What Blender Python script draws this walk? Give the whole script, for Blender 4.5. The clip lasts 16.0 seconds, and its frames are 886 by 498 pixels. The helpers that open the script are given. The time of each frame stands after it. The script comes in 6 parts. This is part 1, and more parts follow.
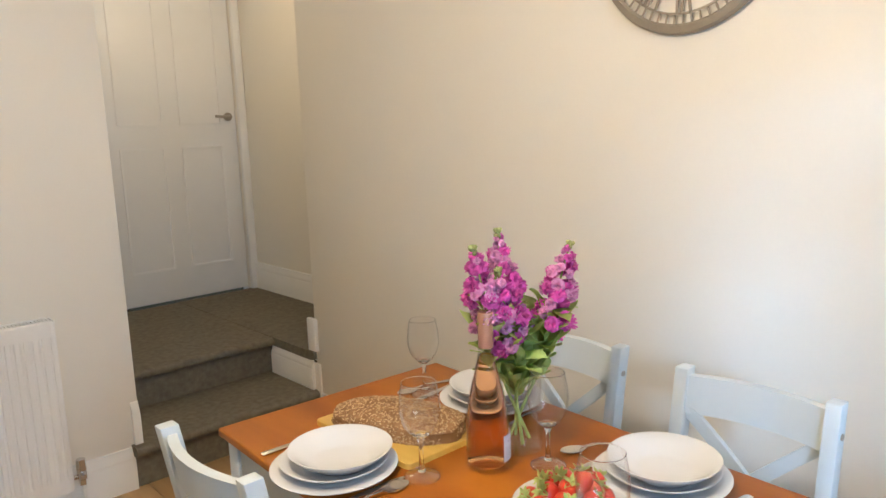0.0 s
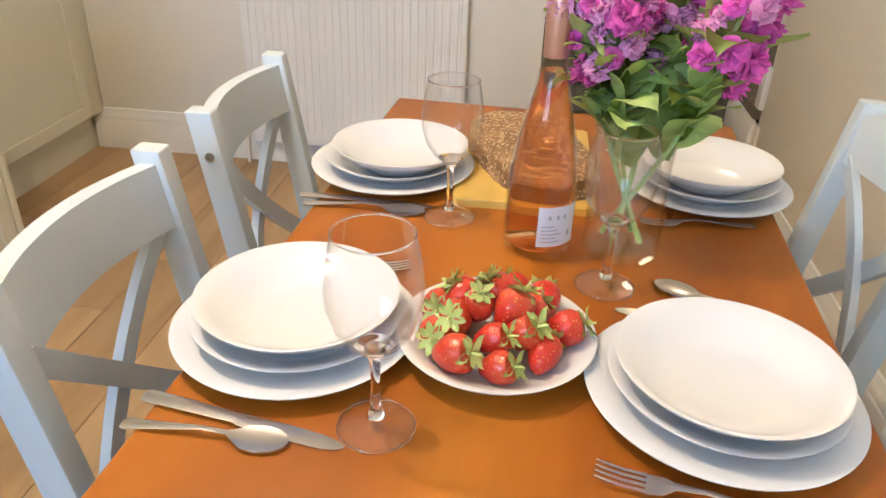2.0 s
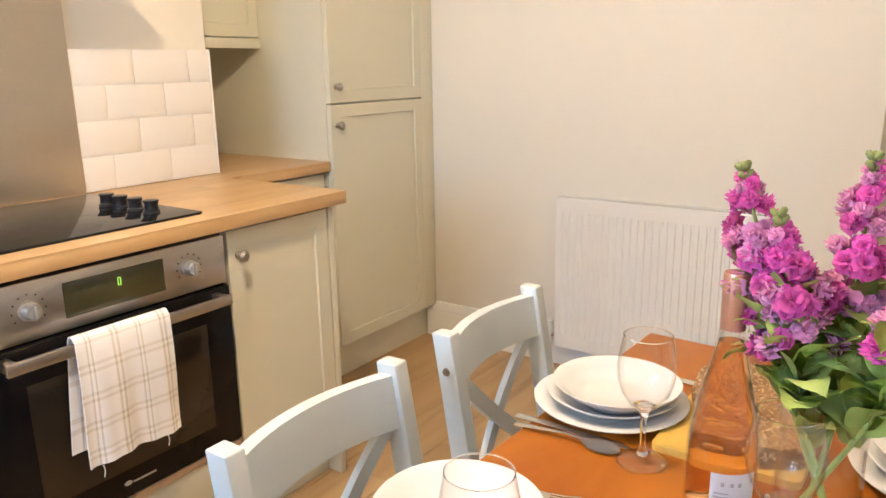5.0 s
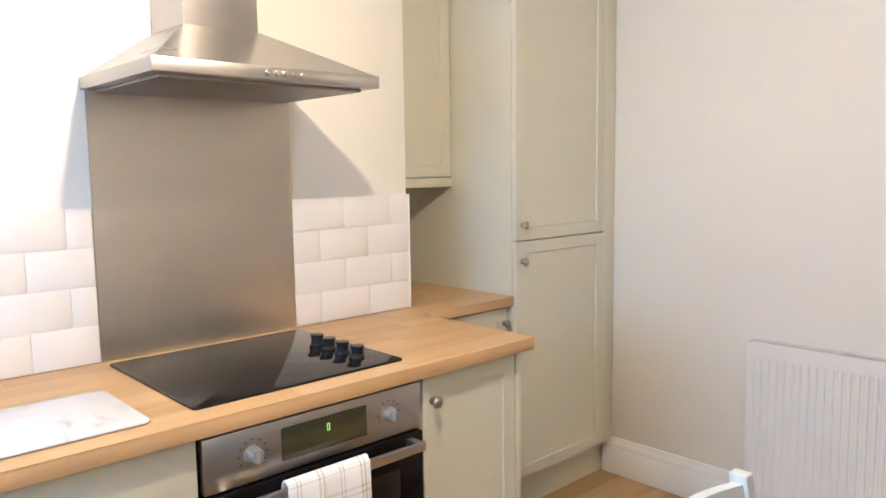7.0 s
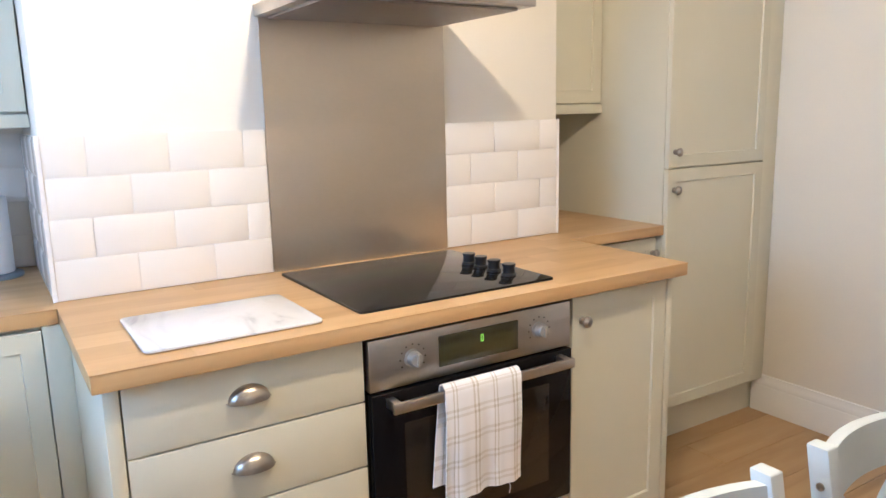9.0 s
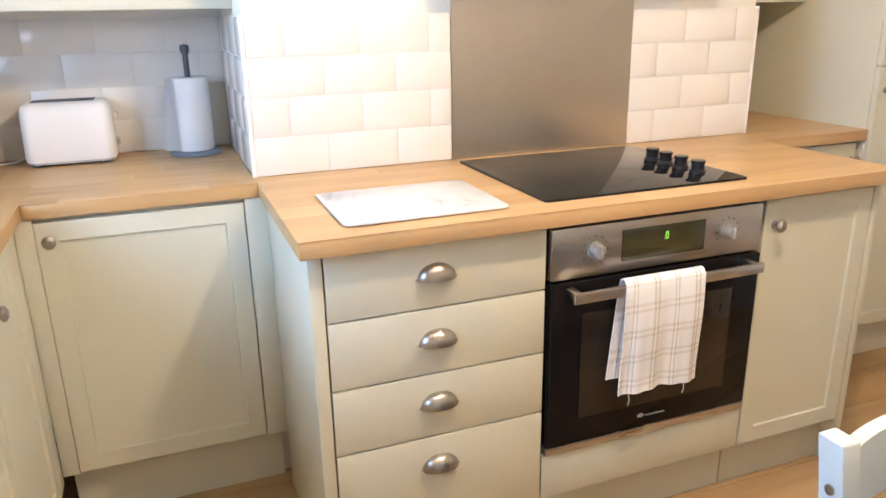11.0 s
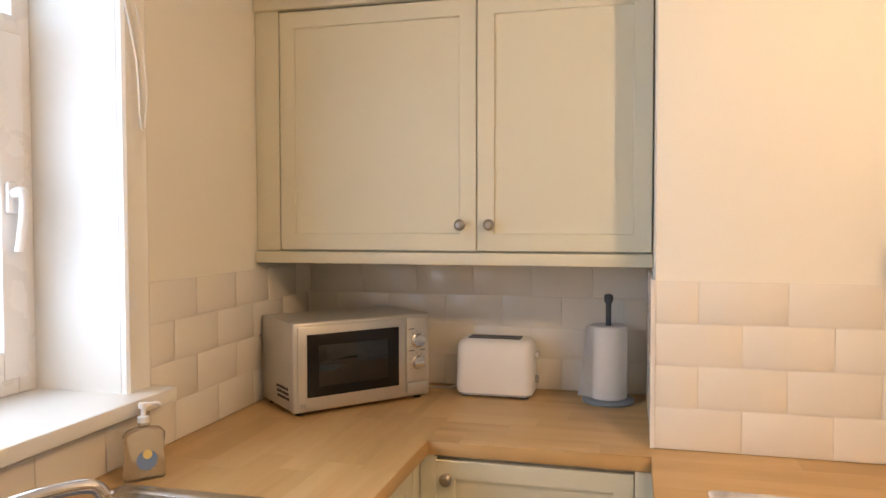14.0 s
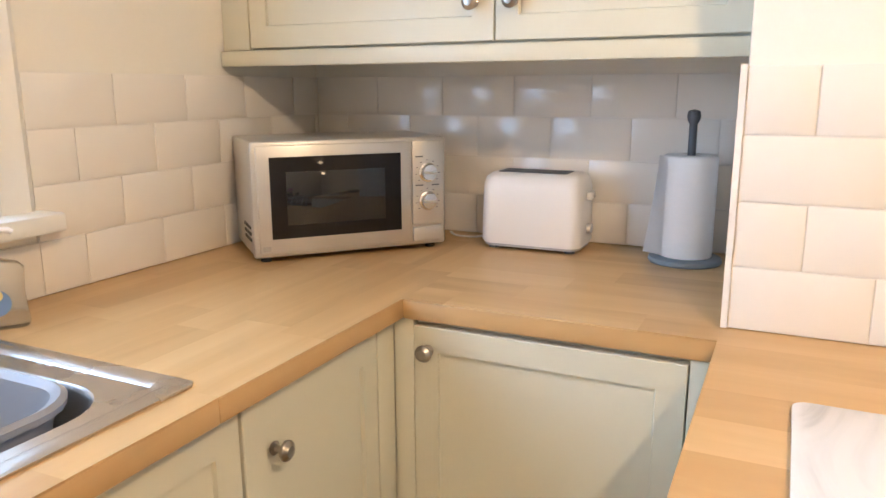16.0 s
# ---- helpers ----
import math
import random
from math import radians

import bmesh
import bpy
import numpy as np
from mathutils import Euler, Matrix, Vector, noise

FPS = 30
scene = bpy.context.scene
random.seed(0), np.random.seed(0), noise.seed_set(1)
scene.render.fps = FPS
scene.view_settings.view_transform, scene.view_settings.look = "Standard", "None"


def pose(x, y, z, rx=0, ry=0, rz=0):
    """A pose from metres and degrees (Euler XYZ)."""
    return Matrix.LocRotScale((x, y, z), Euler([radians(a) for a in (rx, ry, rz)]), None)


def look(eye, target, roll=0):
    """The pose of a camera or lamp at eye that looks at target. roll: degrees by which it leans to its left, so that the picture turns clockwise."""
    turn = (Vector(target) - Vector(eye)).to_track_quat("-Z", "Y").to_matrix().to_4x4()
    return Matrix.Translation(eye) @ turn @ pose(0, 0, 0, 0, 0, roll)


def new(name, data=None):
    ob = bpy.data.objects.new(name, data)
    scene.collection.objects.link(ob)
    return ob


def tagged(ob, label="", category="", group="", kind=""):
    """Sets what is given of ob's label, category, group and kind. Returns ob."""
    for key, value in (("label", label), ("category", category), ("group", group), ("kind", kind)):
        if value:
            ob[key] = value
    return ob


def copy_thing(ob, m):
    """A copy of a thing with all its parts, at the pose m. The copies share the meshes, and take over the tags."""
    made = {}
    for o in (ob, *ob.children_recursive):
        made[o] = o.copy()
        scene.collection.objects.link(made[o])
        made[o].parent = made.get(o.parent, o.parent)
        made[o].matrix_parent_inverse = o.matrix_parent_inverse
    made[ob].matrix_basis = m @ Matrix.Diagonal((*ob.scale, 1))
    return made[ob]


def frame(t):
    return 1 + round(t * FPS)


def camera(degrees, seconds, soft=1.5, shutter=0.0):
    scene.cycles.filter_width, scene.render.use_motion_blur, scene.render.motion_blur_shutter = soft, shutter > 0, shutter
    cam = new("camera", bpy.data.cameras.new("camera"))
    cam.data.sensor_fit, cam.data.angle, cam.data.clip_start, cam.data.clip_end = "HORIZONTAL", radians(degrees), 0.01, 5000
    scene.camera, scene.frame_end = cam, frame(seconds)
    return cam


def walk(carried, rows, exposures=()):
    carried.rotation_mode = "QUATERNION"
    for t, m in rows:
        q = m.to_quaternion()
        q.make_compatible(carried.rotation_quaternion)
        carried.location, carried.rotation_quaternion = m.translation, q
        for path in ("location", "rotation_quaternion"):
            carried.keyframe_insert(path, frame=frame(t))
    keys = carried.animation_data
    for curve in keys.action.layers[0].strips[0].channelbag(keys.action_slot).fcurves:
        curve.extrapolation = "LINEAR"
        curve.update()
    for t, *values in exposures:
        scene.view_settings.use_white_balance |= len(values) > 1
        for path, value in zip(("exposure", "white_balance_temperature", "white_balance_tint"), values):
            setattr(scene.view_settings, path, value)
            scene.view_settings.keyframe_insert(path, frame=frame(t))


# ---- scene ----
cam = camera(62.2, 16.0)
PATH = [
    (0, (0.964, -0.075, 1.391), (2.294, 1.378, 1.046), -1.9),
    (0.5, (1.202, -0.008, 1.314), (2.348, 1.528, 0.742), -1.8),
    (1, (1.458, 0.036, 1.244), (2.309, 1.692, 0.513), 1.2),
    (1.5, (1.699, 0.016, 1.219), (2.0, 1.773, 0.312), 3.0),
    (2, (1.897, 0.03, 1.171), (1.693, 1.768, 0.203), 2.1),
    (2.5, (2.041, 0.085, 1.083), (1.546, 1.74, 0.074), -0.0),
    (3, (2.119, 0.047, 1.073), (1.364, 1.623, 0.099), -2.0),
    (3.5, (2.141, 0.028, 1.108), (1.207, 1.588, 0.275), -2.2),
    (4, (2.14, 0.009, 1.166), (1.13, 1.593, 0.48), -1.4),
    (4.2, (2.134, 0.006, 1.191), (1.106, 1.597, 0.549), -1.3),
    (6.3, (2.055, -0.029, 1.37), (0.746, 1.457, 1.089), -0.6),
    (6.5, (2.05, -0.037, 1.387), (0.698, 1.414, 1.129), -0.7),
    (7, (2.049, -0.072, 1.424), (0.592, 1.281, 1.208), -0.8),
    (7.5, (2.049, -0.103, 1.442), (0.502, 1.148, 1.244), -0.9),
    (8, (2.052, -0.127, 1.43), (0.438, 1.033, 1.21), -1.2),
    (8.5, (2.048, -0.135, 1.414), (0.403, 0.965, 1.122), -1.3),
    (8.7, (2.051, -0.135, 1.397), (0.4, 0.945, 1.07), -1.3),
    (10.8, (2.016, -0.204, 1.336), (0.272, 0.555, 0.718), -0.9),
    (11, (2.001, -0.226, 1.337), (0.222, 0.451, 0.722), -1.0),
    (11.4, (1.966, -0.289, 1.336), (0.124, 0.216, 0.742), -0.8),
    (11.5, (1.968, -0.265, 1.338), (0.105, 0.159, 0.747), -1.0),
    (12, (1.932, -0.27, 1.343), (0.011, -0.143, 0.8), -0.7),
    (12.5, (1.909, -0.197, 1.349), (-0.032, -0.344, 0.89), -0.0),
    (13, (1.902, -0.12, 1.395), (-0.044, -0.443, 1.062), 0.2),
    (13.5, (1.881, -0.069, 1.434), (-0.063, -0.496, 1.233), 0.1),
    (14, (1.873, -0.051, 1.478), (-0.061, -0.555, 1.406), -0.1),
    (14.5, (1.839, -0.039, 1.497), (-0.076, -0.617, 1.484), -0.5),
    (15, (1.684, -0.029, 1.433), (-0.21, -0.663, 1.322), -0.6),
    (15.5, (1.47, -0.004, 1.369), (-0.393, -0.676, 1.093), -0.8),
    (16, (1.234, 0.071, 1.303), (-0.532, -0.765, 0.875), -0.2),
]
EXPO = [(0.0, 0.10, 4900, 10), (0.5, 0.20, 4750, 10), (1.0, 0.34, 5000, 10), (1.5, 0.38, 4850, 10), (2.0, 0.36, 4900, 11), (2.5, 0.36, 5200, 11), (3.4, 0.50, 5500, 11), (4.0, 0.58, 5550, 12), (6.4, 0.38, 4600, 13), (7.0, 0.36, 4620, 13), (8.5, 0.26, 4650, 13), (11.0, 0.54, 4950, 13), (12.0, 0.50, 4950, 13), (12.6, 0.20, 6100, 17), (14.0, -0.46, 6700, 21), (14.5, -0.52, 6850, 21), (15.5, -0.10, 6300, 20), (16.0, 0.20, 5500, 16)]
LAMP, DAY, SUN = 52.0, 22.0, 1.5
walk(cam, [(t, look(eye, target, roll)) for t, eye, target, roll in PATH], EXPO)

# world and light
world = bpy.data.worlds.new("sky")
scene.world = world
scene.cycles.transparent_max_bounces = 24
world.use_nodes = True
sky = world.node_tree.nodes.new("ShaderNodeTexSky")
sky.sky_type, sky.sun_disc, sky.sun_elevation, sky.sun_rotation = "NISHITA", False, radians(14), radians(222)
world.node_tree.links.new(sky.outputs[0], world.node_tree.nodes["Background"].inputs[0])
world.node_tree.nodes["Background"].inputs[1].default_value = 0.12

sun = new("sun", bpy.data.lights.new("sun", "SUN"))
sun.data.energy, sun.data.angle, sun.data.color = SUN, radians(6), (0.62, 0.83, 1.0)
sun.matrix_basis = look((-9, -12.2, 5.3), (1.0, -1.2, 1.6))   # a bright low sky shines in past the blind


def unseen_lamp(x, y, z, power, size=0.03):
    lamp = new("unseen_point_light", bpy.data.lights.new("unseen_point_light", "POINT"))
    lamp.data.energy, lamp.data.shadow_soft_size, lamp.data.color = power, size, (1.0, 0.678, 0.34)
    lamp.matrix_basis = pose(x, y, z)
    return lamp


unseen_lamp(1.22, 0.655, 2.13, LAMP)   # the pendant over the middle of the room

unseen_lamp(2.60, 3.45, 2.22, 6.2, 0.09)   # unseen lamp added over the landing, guessed from treads brighter than the risers

# daylight that the sky sends in through the window's opening
day = new("window_daylight", bpy.data.lights.new("window_daylight", "AREA"))
day.data.shape, day.data.size, day.data.size_y, day.data.energy, day.data.color = "RECTANGLE", 1.17, 1.0, DAY, (0.62, 0.82, 1.0)
day.matrix_basis = look((1.0, -1.50, 1.62), (0.55, 0.0, 1.40))


# materials
def principled(name):
    m = bpy.data.materials.new(name)
    m.use_nodes = True
    return m, m.node_tree, m.node_tree.nodes["Principled BSDF"]


def mat(name, colour, rough=0.5, metal=0.0, vary=0.08, scale=6.0, fine=90.0, bump=0.05, stretch=(1, 1, 1), rand=0.0, spec=0.5, coat=0.0, rough_vary=0.1):
    """Plain surface with variation at two scales, fine relief and gloss that varies."""
    m, tree, bsdf = principled(name)
    n, link = tree.nodes, tree.links.new
    where = n.new("ShaderNodeTexCoord")
    mapping = n.new("ShaderNodeMapping")
    mapping.inputs["Scale"].default_value = stretch
    link(where.outputs["Object"], mapping.inputs[0])
    big, small = n.new("ShaderNodeTexNoise"), n.new("ShaderNodeTexNoise")
    big.inputs["Scale"].default_value, small.inputs["Scale"].default_value = scale, fine
    big.inputs["Detail"].default_value, small.inputs["Detail"].default_value = 4, 3
    link(mapping.outputs[0], big.inputs["Vector"])
    link(mapping.outputs[0], small.inputs["Vector"])
    both = n.new("ShaderNodeMath")
    both.operation = "MULTIPLY_ADD"
    link(small.outputs[0], both.inputs[0])
    both.inputs[1].default_value = 0.4
    link(big.outputs[0], both.inputs[2])
    value = both
    if rand:
        info = n.new("ShaderNodeObjectInfo")
        more = n.new("ShaderNodeMath")
        more.operation = "MULTIPLY_ADD"
        link(info.outputs["Random"], more.inputs[0])
        more.inputs[1].default_value = rand
        link(both.outputs[0], more.inputs[2])
        value = more
    span = n.new("ShaderNodeMapRange")
    span.inputs[1].default_value, span.inputs[2].default_value = 0.35, 1.05 + rand
    span.inputs[3].default_value, span.inputs[4].default_value = 1 - vary, 1 + vary
    link(value.outputs[0], span.inputs[0])
    mix = n.new("ShaderNodeVectorMath")
    mix.operation = "SCALE"
    mix.inputs[0].default_value = colour
    link(span.outputs[0], mix.inputs["Scale"])
    link(mix.outputs[0], bsdf.inputs["Base Color"])
    gloss = n.new("ShaderNodeMapRange")
    gloss.inputs[1].default_value, gloss.inputs[2].default_value = 0.3, 0.7
    gloss.inputs[3].default_value, gloss.inputs[4].default_value = max(rough - rough_vary * rough, 0.02), min(rough + rough_vary * rough, 1)
    link(big.outputs[0], gloss.inputs[0])
    link(gloss.outputs[0], bsdf.inputs["Roughness"])
    bsdf.inputs["Metallic"].default_value = metal
    bsdf.inputs["Specular IOR Level"].default_value = spec
    bsdf.inputs["Coat Weight"].default_value = coat
    if bump:
        relief = n.new("ShaderNodeBump")
        relief.inputs["Strength"].default_value, relief.inputs["Distance"].default_value = bump, 0.004
        link(both.outputs[0], relief.inputs["Height"])
        link(relief.outputs[0], bsdf.inputs["Normal"])
    return m


def ramp_mat(name, stops, rough, stretch, scale=1.0, rand=0.0, bump=0.05, coat=0.0, spec=0.5, detail=5, wobble=0.6, island=False):
    """Wood and the like: stretched noise through a colour ramp; Random shifts each piece."""
    m, tree, bsdf = principled(name)
    n, link = tree.nodes, tree.links.new
    where = n.new("ShaderNodeTexCoord")
    info = n.new("ShaderNodeNewGeometry" if island else "ShaderNodeObjectInfo")
    shift = n.new("ShaderNodeVectorMath")
    shift.operation = "MULTIPLY_ADD"
    link(info.outputs["Random Per Island" if island else "Random"], shift.inputs[0])
    shift.inputs[1].default_value = (7.3, 3.1, 5.7)
    link(where.outputs["Object"], shift.inputs[2])
    mapping = n.new("ShaderNodeMapping")
    mapping.inputs["Scale"].default_value = stretch
    link(shift.outputs[0], mapping.inputs[0])
    grain = n.new("ShaderNodeTexNoise")
    grain.inputs["Scale"].default_value, grain.inputs["Detail"].default_value, grain.inputs["Distortion"].default_value = scale, detail, wobble
    link(mapping.outputs[0], grain.inputs["Vector"])
    value = n.new("ShaderNodeMath")
    value.operation = "MULTIPLY_ADD"
    link(info.outputs["Random Per Island" if island else "Random"], value.inputs[0])
    value.inputs[1].default_value = rand
    link(grain.outputs[0], value.inputs[2])
    off = n.new("ShaderNodeMath")
    off.operation = "SUBTRACT"
    link(value.outputs[0], off.inputs[0])
    off.inputs[1].default_value = rand / 2
    ramp = n.new("ShaderNodeValToRGB")
    ramp.color_ramp.elements[0].position, ramp.color_ramp.elements[0].color = stops[0][0], (*stops[0][1], 1)
    ramp.color_ramp.elements[1].position, ramp.color_ramp.elements[1].color = stops[-1][0], (*stops[-1][1], 1)
    for place, colour in stops[1:-1]:
        ramp.color_ramp.elements.new(place).color = (*colour, 1)
    link(off.outputs[0], ramp.inputs[0])
    link(ramp.outputs[0], bsdf.inputs["Base Color"])
    bsdf.inputs["Roughness"].default_value = rough
    bsdf.inputs["Coat Weight"].default_value, bsdf.inputs["Coat Roughness"].default_value = coat, 0.15
    bsdf.inputs["Specular IOR Level"].default_value = spec
    relief = n.new("ShaderNodeBump")
    relief.inputs["Strength"].default_value, relief.inputs["Distance"].default_value = bump, 0.003
    link(grain.outputs[0], relief.inputs["Height"])
    link(relief.outputs[0], bsdf.inputs["Normal"])
    return m


def glass_mat(name, colour=(1, 1, 1), ior=1.45, rough=0.0):
    m, tree, bsdf = principled(name)
    bsdf.inputs["Base Color"].default_value = (*colour, 1)
    bsdf.inputs["Transmission Weight"].default_value, bsdf.inputs["Roughness"].default_value, bsdf.inputs["IOR"].default_value = 1, rough, ior
    return m


def thin_glass(name, tint=(0.988, 0.992, 0.99), grow=2.2, rim=0.6, base=0.03):
    """Thin clear glass: see-through, with gloss that grows towards the rim."""
    m = bpy.data.materials.new(name)
    m.use_nodes = True
    n, link = m.node_tree.nodes, m.node_tree.links.new
    n.remove(n["Principled BSDF"])
    clear, gloss, mix, edge = n.new("ShaderNodeBsdfTransparent"), n.new("ShaderNodeBsdfGlossy"), n.new("ShaderNodeMixShader"), n.new("ShaderNodeLayerWeight")
    clear.inputs[0].default_value = (*tint, 1)
    gloss.inputs["Roughness"].default_value = 0.02
    edge.inputs[0].default_value = 0.35
    power, amount = n.new("ShaderNodeMath"), n.new("ShaderNodeMath")
    power.operation, amount.operation = "POWER", "MULTIPLY_ADD"
    link(edge.outputs["Facing"], power.inputs[0])
    power.inputs[1].default_value = grow
    link(power.outputs[0], amount.inputs[0])
    amount.inputs[1].default_value, amount.inputs[2].default_value = rim, base
    link(amount.outputs[0], mix.inputs[0])
    link(clear.outputs[0], mix.inputs[1])
    link(gloss.outputs[0], mix.inputs[2])
    link(mix.outputs[0], n["Material Output"].inputs[0])
    return m


def let_light_through(m, colour, amount):
    """Thin plant tissue: part of the light passes through."""
    n, link = m.node_tree.nodes, m.node_tree.links.new
    back, mix = n.new("ShaderNodeBsdfTranslucent"), n.new("ShaderNodeMixShader")
    back.inputs[0].default_value = (*colour, 1)
    mix.inputs[0].default_value = amount
    link(n["Principled BSDF"].outputs[0], mix.inputs[1])
    link(back.outputs[0], mix.inputs[2])
    link(mix.outputs[0], n["Material Output"].inputs[0])
    return m


def glow_mat(name, colour, strength):
    m, tree, bsdf = principled(name)
    bsdf.inputs["Base Color"].default_value = (0.02, 0.02, 0.02, 1)
    bsdf.inputs["Emission Color"].default_value, bsdf.inputs["Emission Strength"].default_value = (*colour, 1), strength
    return m


PAINT = mat("wall_paint", (0.82, 0.785, 0.695), 0.75, vary=0.025, scale=1.6, fine=120, bump=0.06)
WHITE = mat("white_gloss_paint", (0.83, 0.82, 0.78), 0.35, vary=0.02, bump=0.03)
CEIL = mat("ceiling_paint", (0.88, 0.87, 0.84), 0.85, vary=0.02)
SAGE = mat("sage_cream_paint", (0.665, 0.643, 0.515), 0.42, vary=0.025, scale=3, fine=160, bump=0.03)
CARCASS = mat("cabinet_carcass", (0.58, 0.56, 0.45), 0.5, vary=0.03)
TILE = mat("metro_tile_glaze", (0.82, 0.783, 0.722), 0.16, vary=0.03, scale=3, fine=14, bump=0.012, rand=0.08, rough_vary=0.3)
GROUT = mat("grout", (0.78, 0.75, 0.70), 0.85, vary=0.06, fine=300, bump=0.15)
OAK = ramp_mat("oak_worktop", [(0.2, (0.45, 0.275, 0.11)), (0.5, (0.55, 0.355, 0.155)), (0.8, (0.62, 0.425, 0.205))], 0.36, (1, 9, 9), 1.6, 0.32, 0.04, spec=0.45)
OAK_Y = ramp_mat("oak_worktop_return", [(0.2, (0.45, 0.275, 0.11)), (0.5, (0.55, 0.355, 0.155)), (0.8, (0.62, 0.425, 0.205))], 0.36, (9, 1, 9), 1.6, 0.32, 0.04, spec=0.45)
FLOOR = ramp_mat("oak_floor", [(0.2, (0.34, 0.212, 0.088)), (0.5, (0.45, 0.295, 0.133)), (0.8, (0.52, 0.355, 0.172))], 0.42, (8, 0.8, 8), 1.5, 0.2, 0.06)
TABLE = ramp_mat("stained_table_top", [(0.25, (0.20, 0.052, 0.001)), (0.5, (0.295, 0.088, 0.002)), (0.75, (0.40, 0.140, 0.003))], 0.42, (4, 0.9, 4), 1.5, 0.1, 0.015, coat=0.0, spec=0.22)
SEAT = ramp_mat("stained_seat", [(0.2, (0.18, 0.05, 0.017)), (0.8, (0.29, 0.085, 0.028))], 0.3, (1, 8, 8), 1.5, 0.1, 0.02, coat=0.2)
CHAIR = mat("pale_grey_chair_paint", (0.575, 0.63, 0.65), 0.42, vary=0.035, scale=9, bump=0.04)
STEEL = mat("brushed_steel", (0.51, 0.48, 0.445), 0.30, 1.0, vary=0.06, scale=3, fine=60, bump=0, stretch=(1, 1, 5), rough_vary=0.12)
SPLASH = mat("rolled_steel_sheet", (0.61, 0.568, 0.515), 0.33, 1.0, vary=0.05, scale=3.2, fine=60, bump=0, stretch=(1, 1, 2.2), rough_vary=0.12)
CHROME = mat("chrome", (0.72, 0.71, 0.70), 0.12, 1.0, vary=0.02, bump=0)
PEWTER = mat("brushed_nickel", (0.40, 0.365, 0.32), 0.30, 1.0, vary=0.08, scale=30, bump=0.03)
CUTLERY = mat("cutlery_steel", (0.66, 0.63, 0.59), 0.2, 1.0, vary=0.04, scale=20, bump=0.01)
BLACKGLASS = mat("black_glass", (0.012, 0.011, 0.011), 0.04, vary=0.02, bump=0, spec=0.25)
OVENGLASS = mat("oven_door_glass", (0.008, 0.007, 0.007), 0.05, vary=0.02, bump=0, spec=0.12)
BLACK = mat("black_plastic", (0.018, 0.018, 0.02), 0.35, vary=0.1)
DARKGREY = mat("dark_grey_plastic", (0.09, 0.10, 0.115), 0.45, vary=0.06)
SILVER = mat("silver_plastic", (0.55, 0.535, 0.50), 0.32, 0.55, vary=0.03, fine=200)
PORCELAIN = mat("white_porcelain", (0.69, 0.69, 0.685), 0.14, vary=0.012, bump=0.004)
PLASTIC = mat("white_plastic", (0.84, 0.82, 0.80), 0.28, vary=0.015, bump=0.01)
PAPER = mat("kitchen_paper", (0.85, 0.84, 0.83), 0.95, vary=0.03, fine=60, bump=0.4)
CARPET = mat("grey_carpet", (0.185, 0.165, 0.125), 1.0, vary=0.28, scale=40, fine=420, bump=0.9, spec=0.05)
GLASS = thin_glass("clear_glass")
CUP = thin_glass("wine_glass_crystal", (0.997, 0.997, 0.997), 3.2, 0.9, 0.035)
FOOT = thin_glass("wine_glass_foot", (0.998, 0.998, 0.998), 2.4, 0.9, 0.035)
SOLIDGLASS = glass_mat("solid_glass", ior=1.38)
WINDOWGLASS = glass_mat("window_glass", ior=1.1)
CLOCK = mat("taupe_metal", (0.34, 0.30, 0.235), 0.45, 0.4, vary=0.1)
MARBLE = ramp_mat("marble_print", [(0.36, (0.54, 0.55, 0.58)), (0.44, (0.66, 0.67, 0.69)), (0.52, (0.71, 0.72, 0.74)), (1.0, (0.72, 0.73, 0.75))], 0.12, (1.0, 2.4, 1), 4.0, 0.0, 0.0, wobble=1.2)


# builders
def add_box(bm, x0, x1, y0, y1, z0, z1, bevel=0.0, segments=2):
    made = bmesh.ops.create_cube(bm, size=1, matrix=Matrix.LocRotScale(((x0 + x1) / 2, (y0 + y1) / 2, (z0 + z1) / 2), None, (x1 - x0, y1 - y0, z1 - z0)))
    if bevel:
        edges = {e for v in made["verts"] for e in v.link_edges}
        bmesh.ops.bevel(bm, geom=list(edges), offset=bevel, segments=segments, profile=0.5, affect="EDGES")
    return bm


def box(x0, x1, y0, y1, z0, z1, bevel=0.0, segments=2):
    return add_box(bmesh.new(), x0, x1, y0, y1, z0, z1, bevel, segments)


def lathe(profile, steps=40, bm=None, at=(0, 0, 0)):
    """A turned body about the z axis through at, from (radius, height) pairs."""
    bm = bm or bmesh.new()
    rings = []
    for r, z in profile:
        if r < 1e-5:
            rings.append([bm.verts.new((at[0], at[1], at[2] + z))])
        else:
            rings.append([bm.verts.new((at[0] + r * math.cos(2 * math.pi * i / steps), at[1] + r * math.sin(2 * math.pi * i / steps), at[2] + z)) for i in range(steps)])
    for a, b in zip(rings, rings[1:]):
        for i in range(steps):
            j = (i + 1) % steps
            ring = [a[i % len(a)], a[j % len(a)], b[j % len(b)], b[i % len(b)]]
            ring = list(dict.fromkeys(ring))
            if len(ring) > 2:
                bm.faces.new(ring)
    bmesh.ops.recalc_face_normals(bm, faces=bm.faces)
    return bm


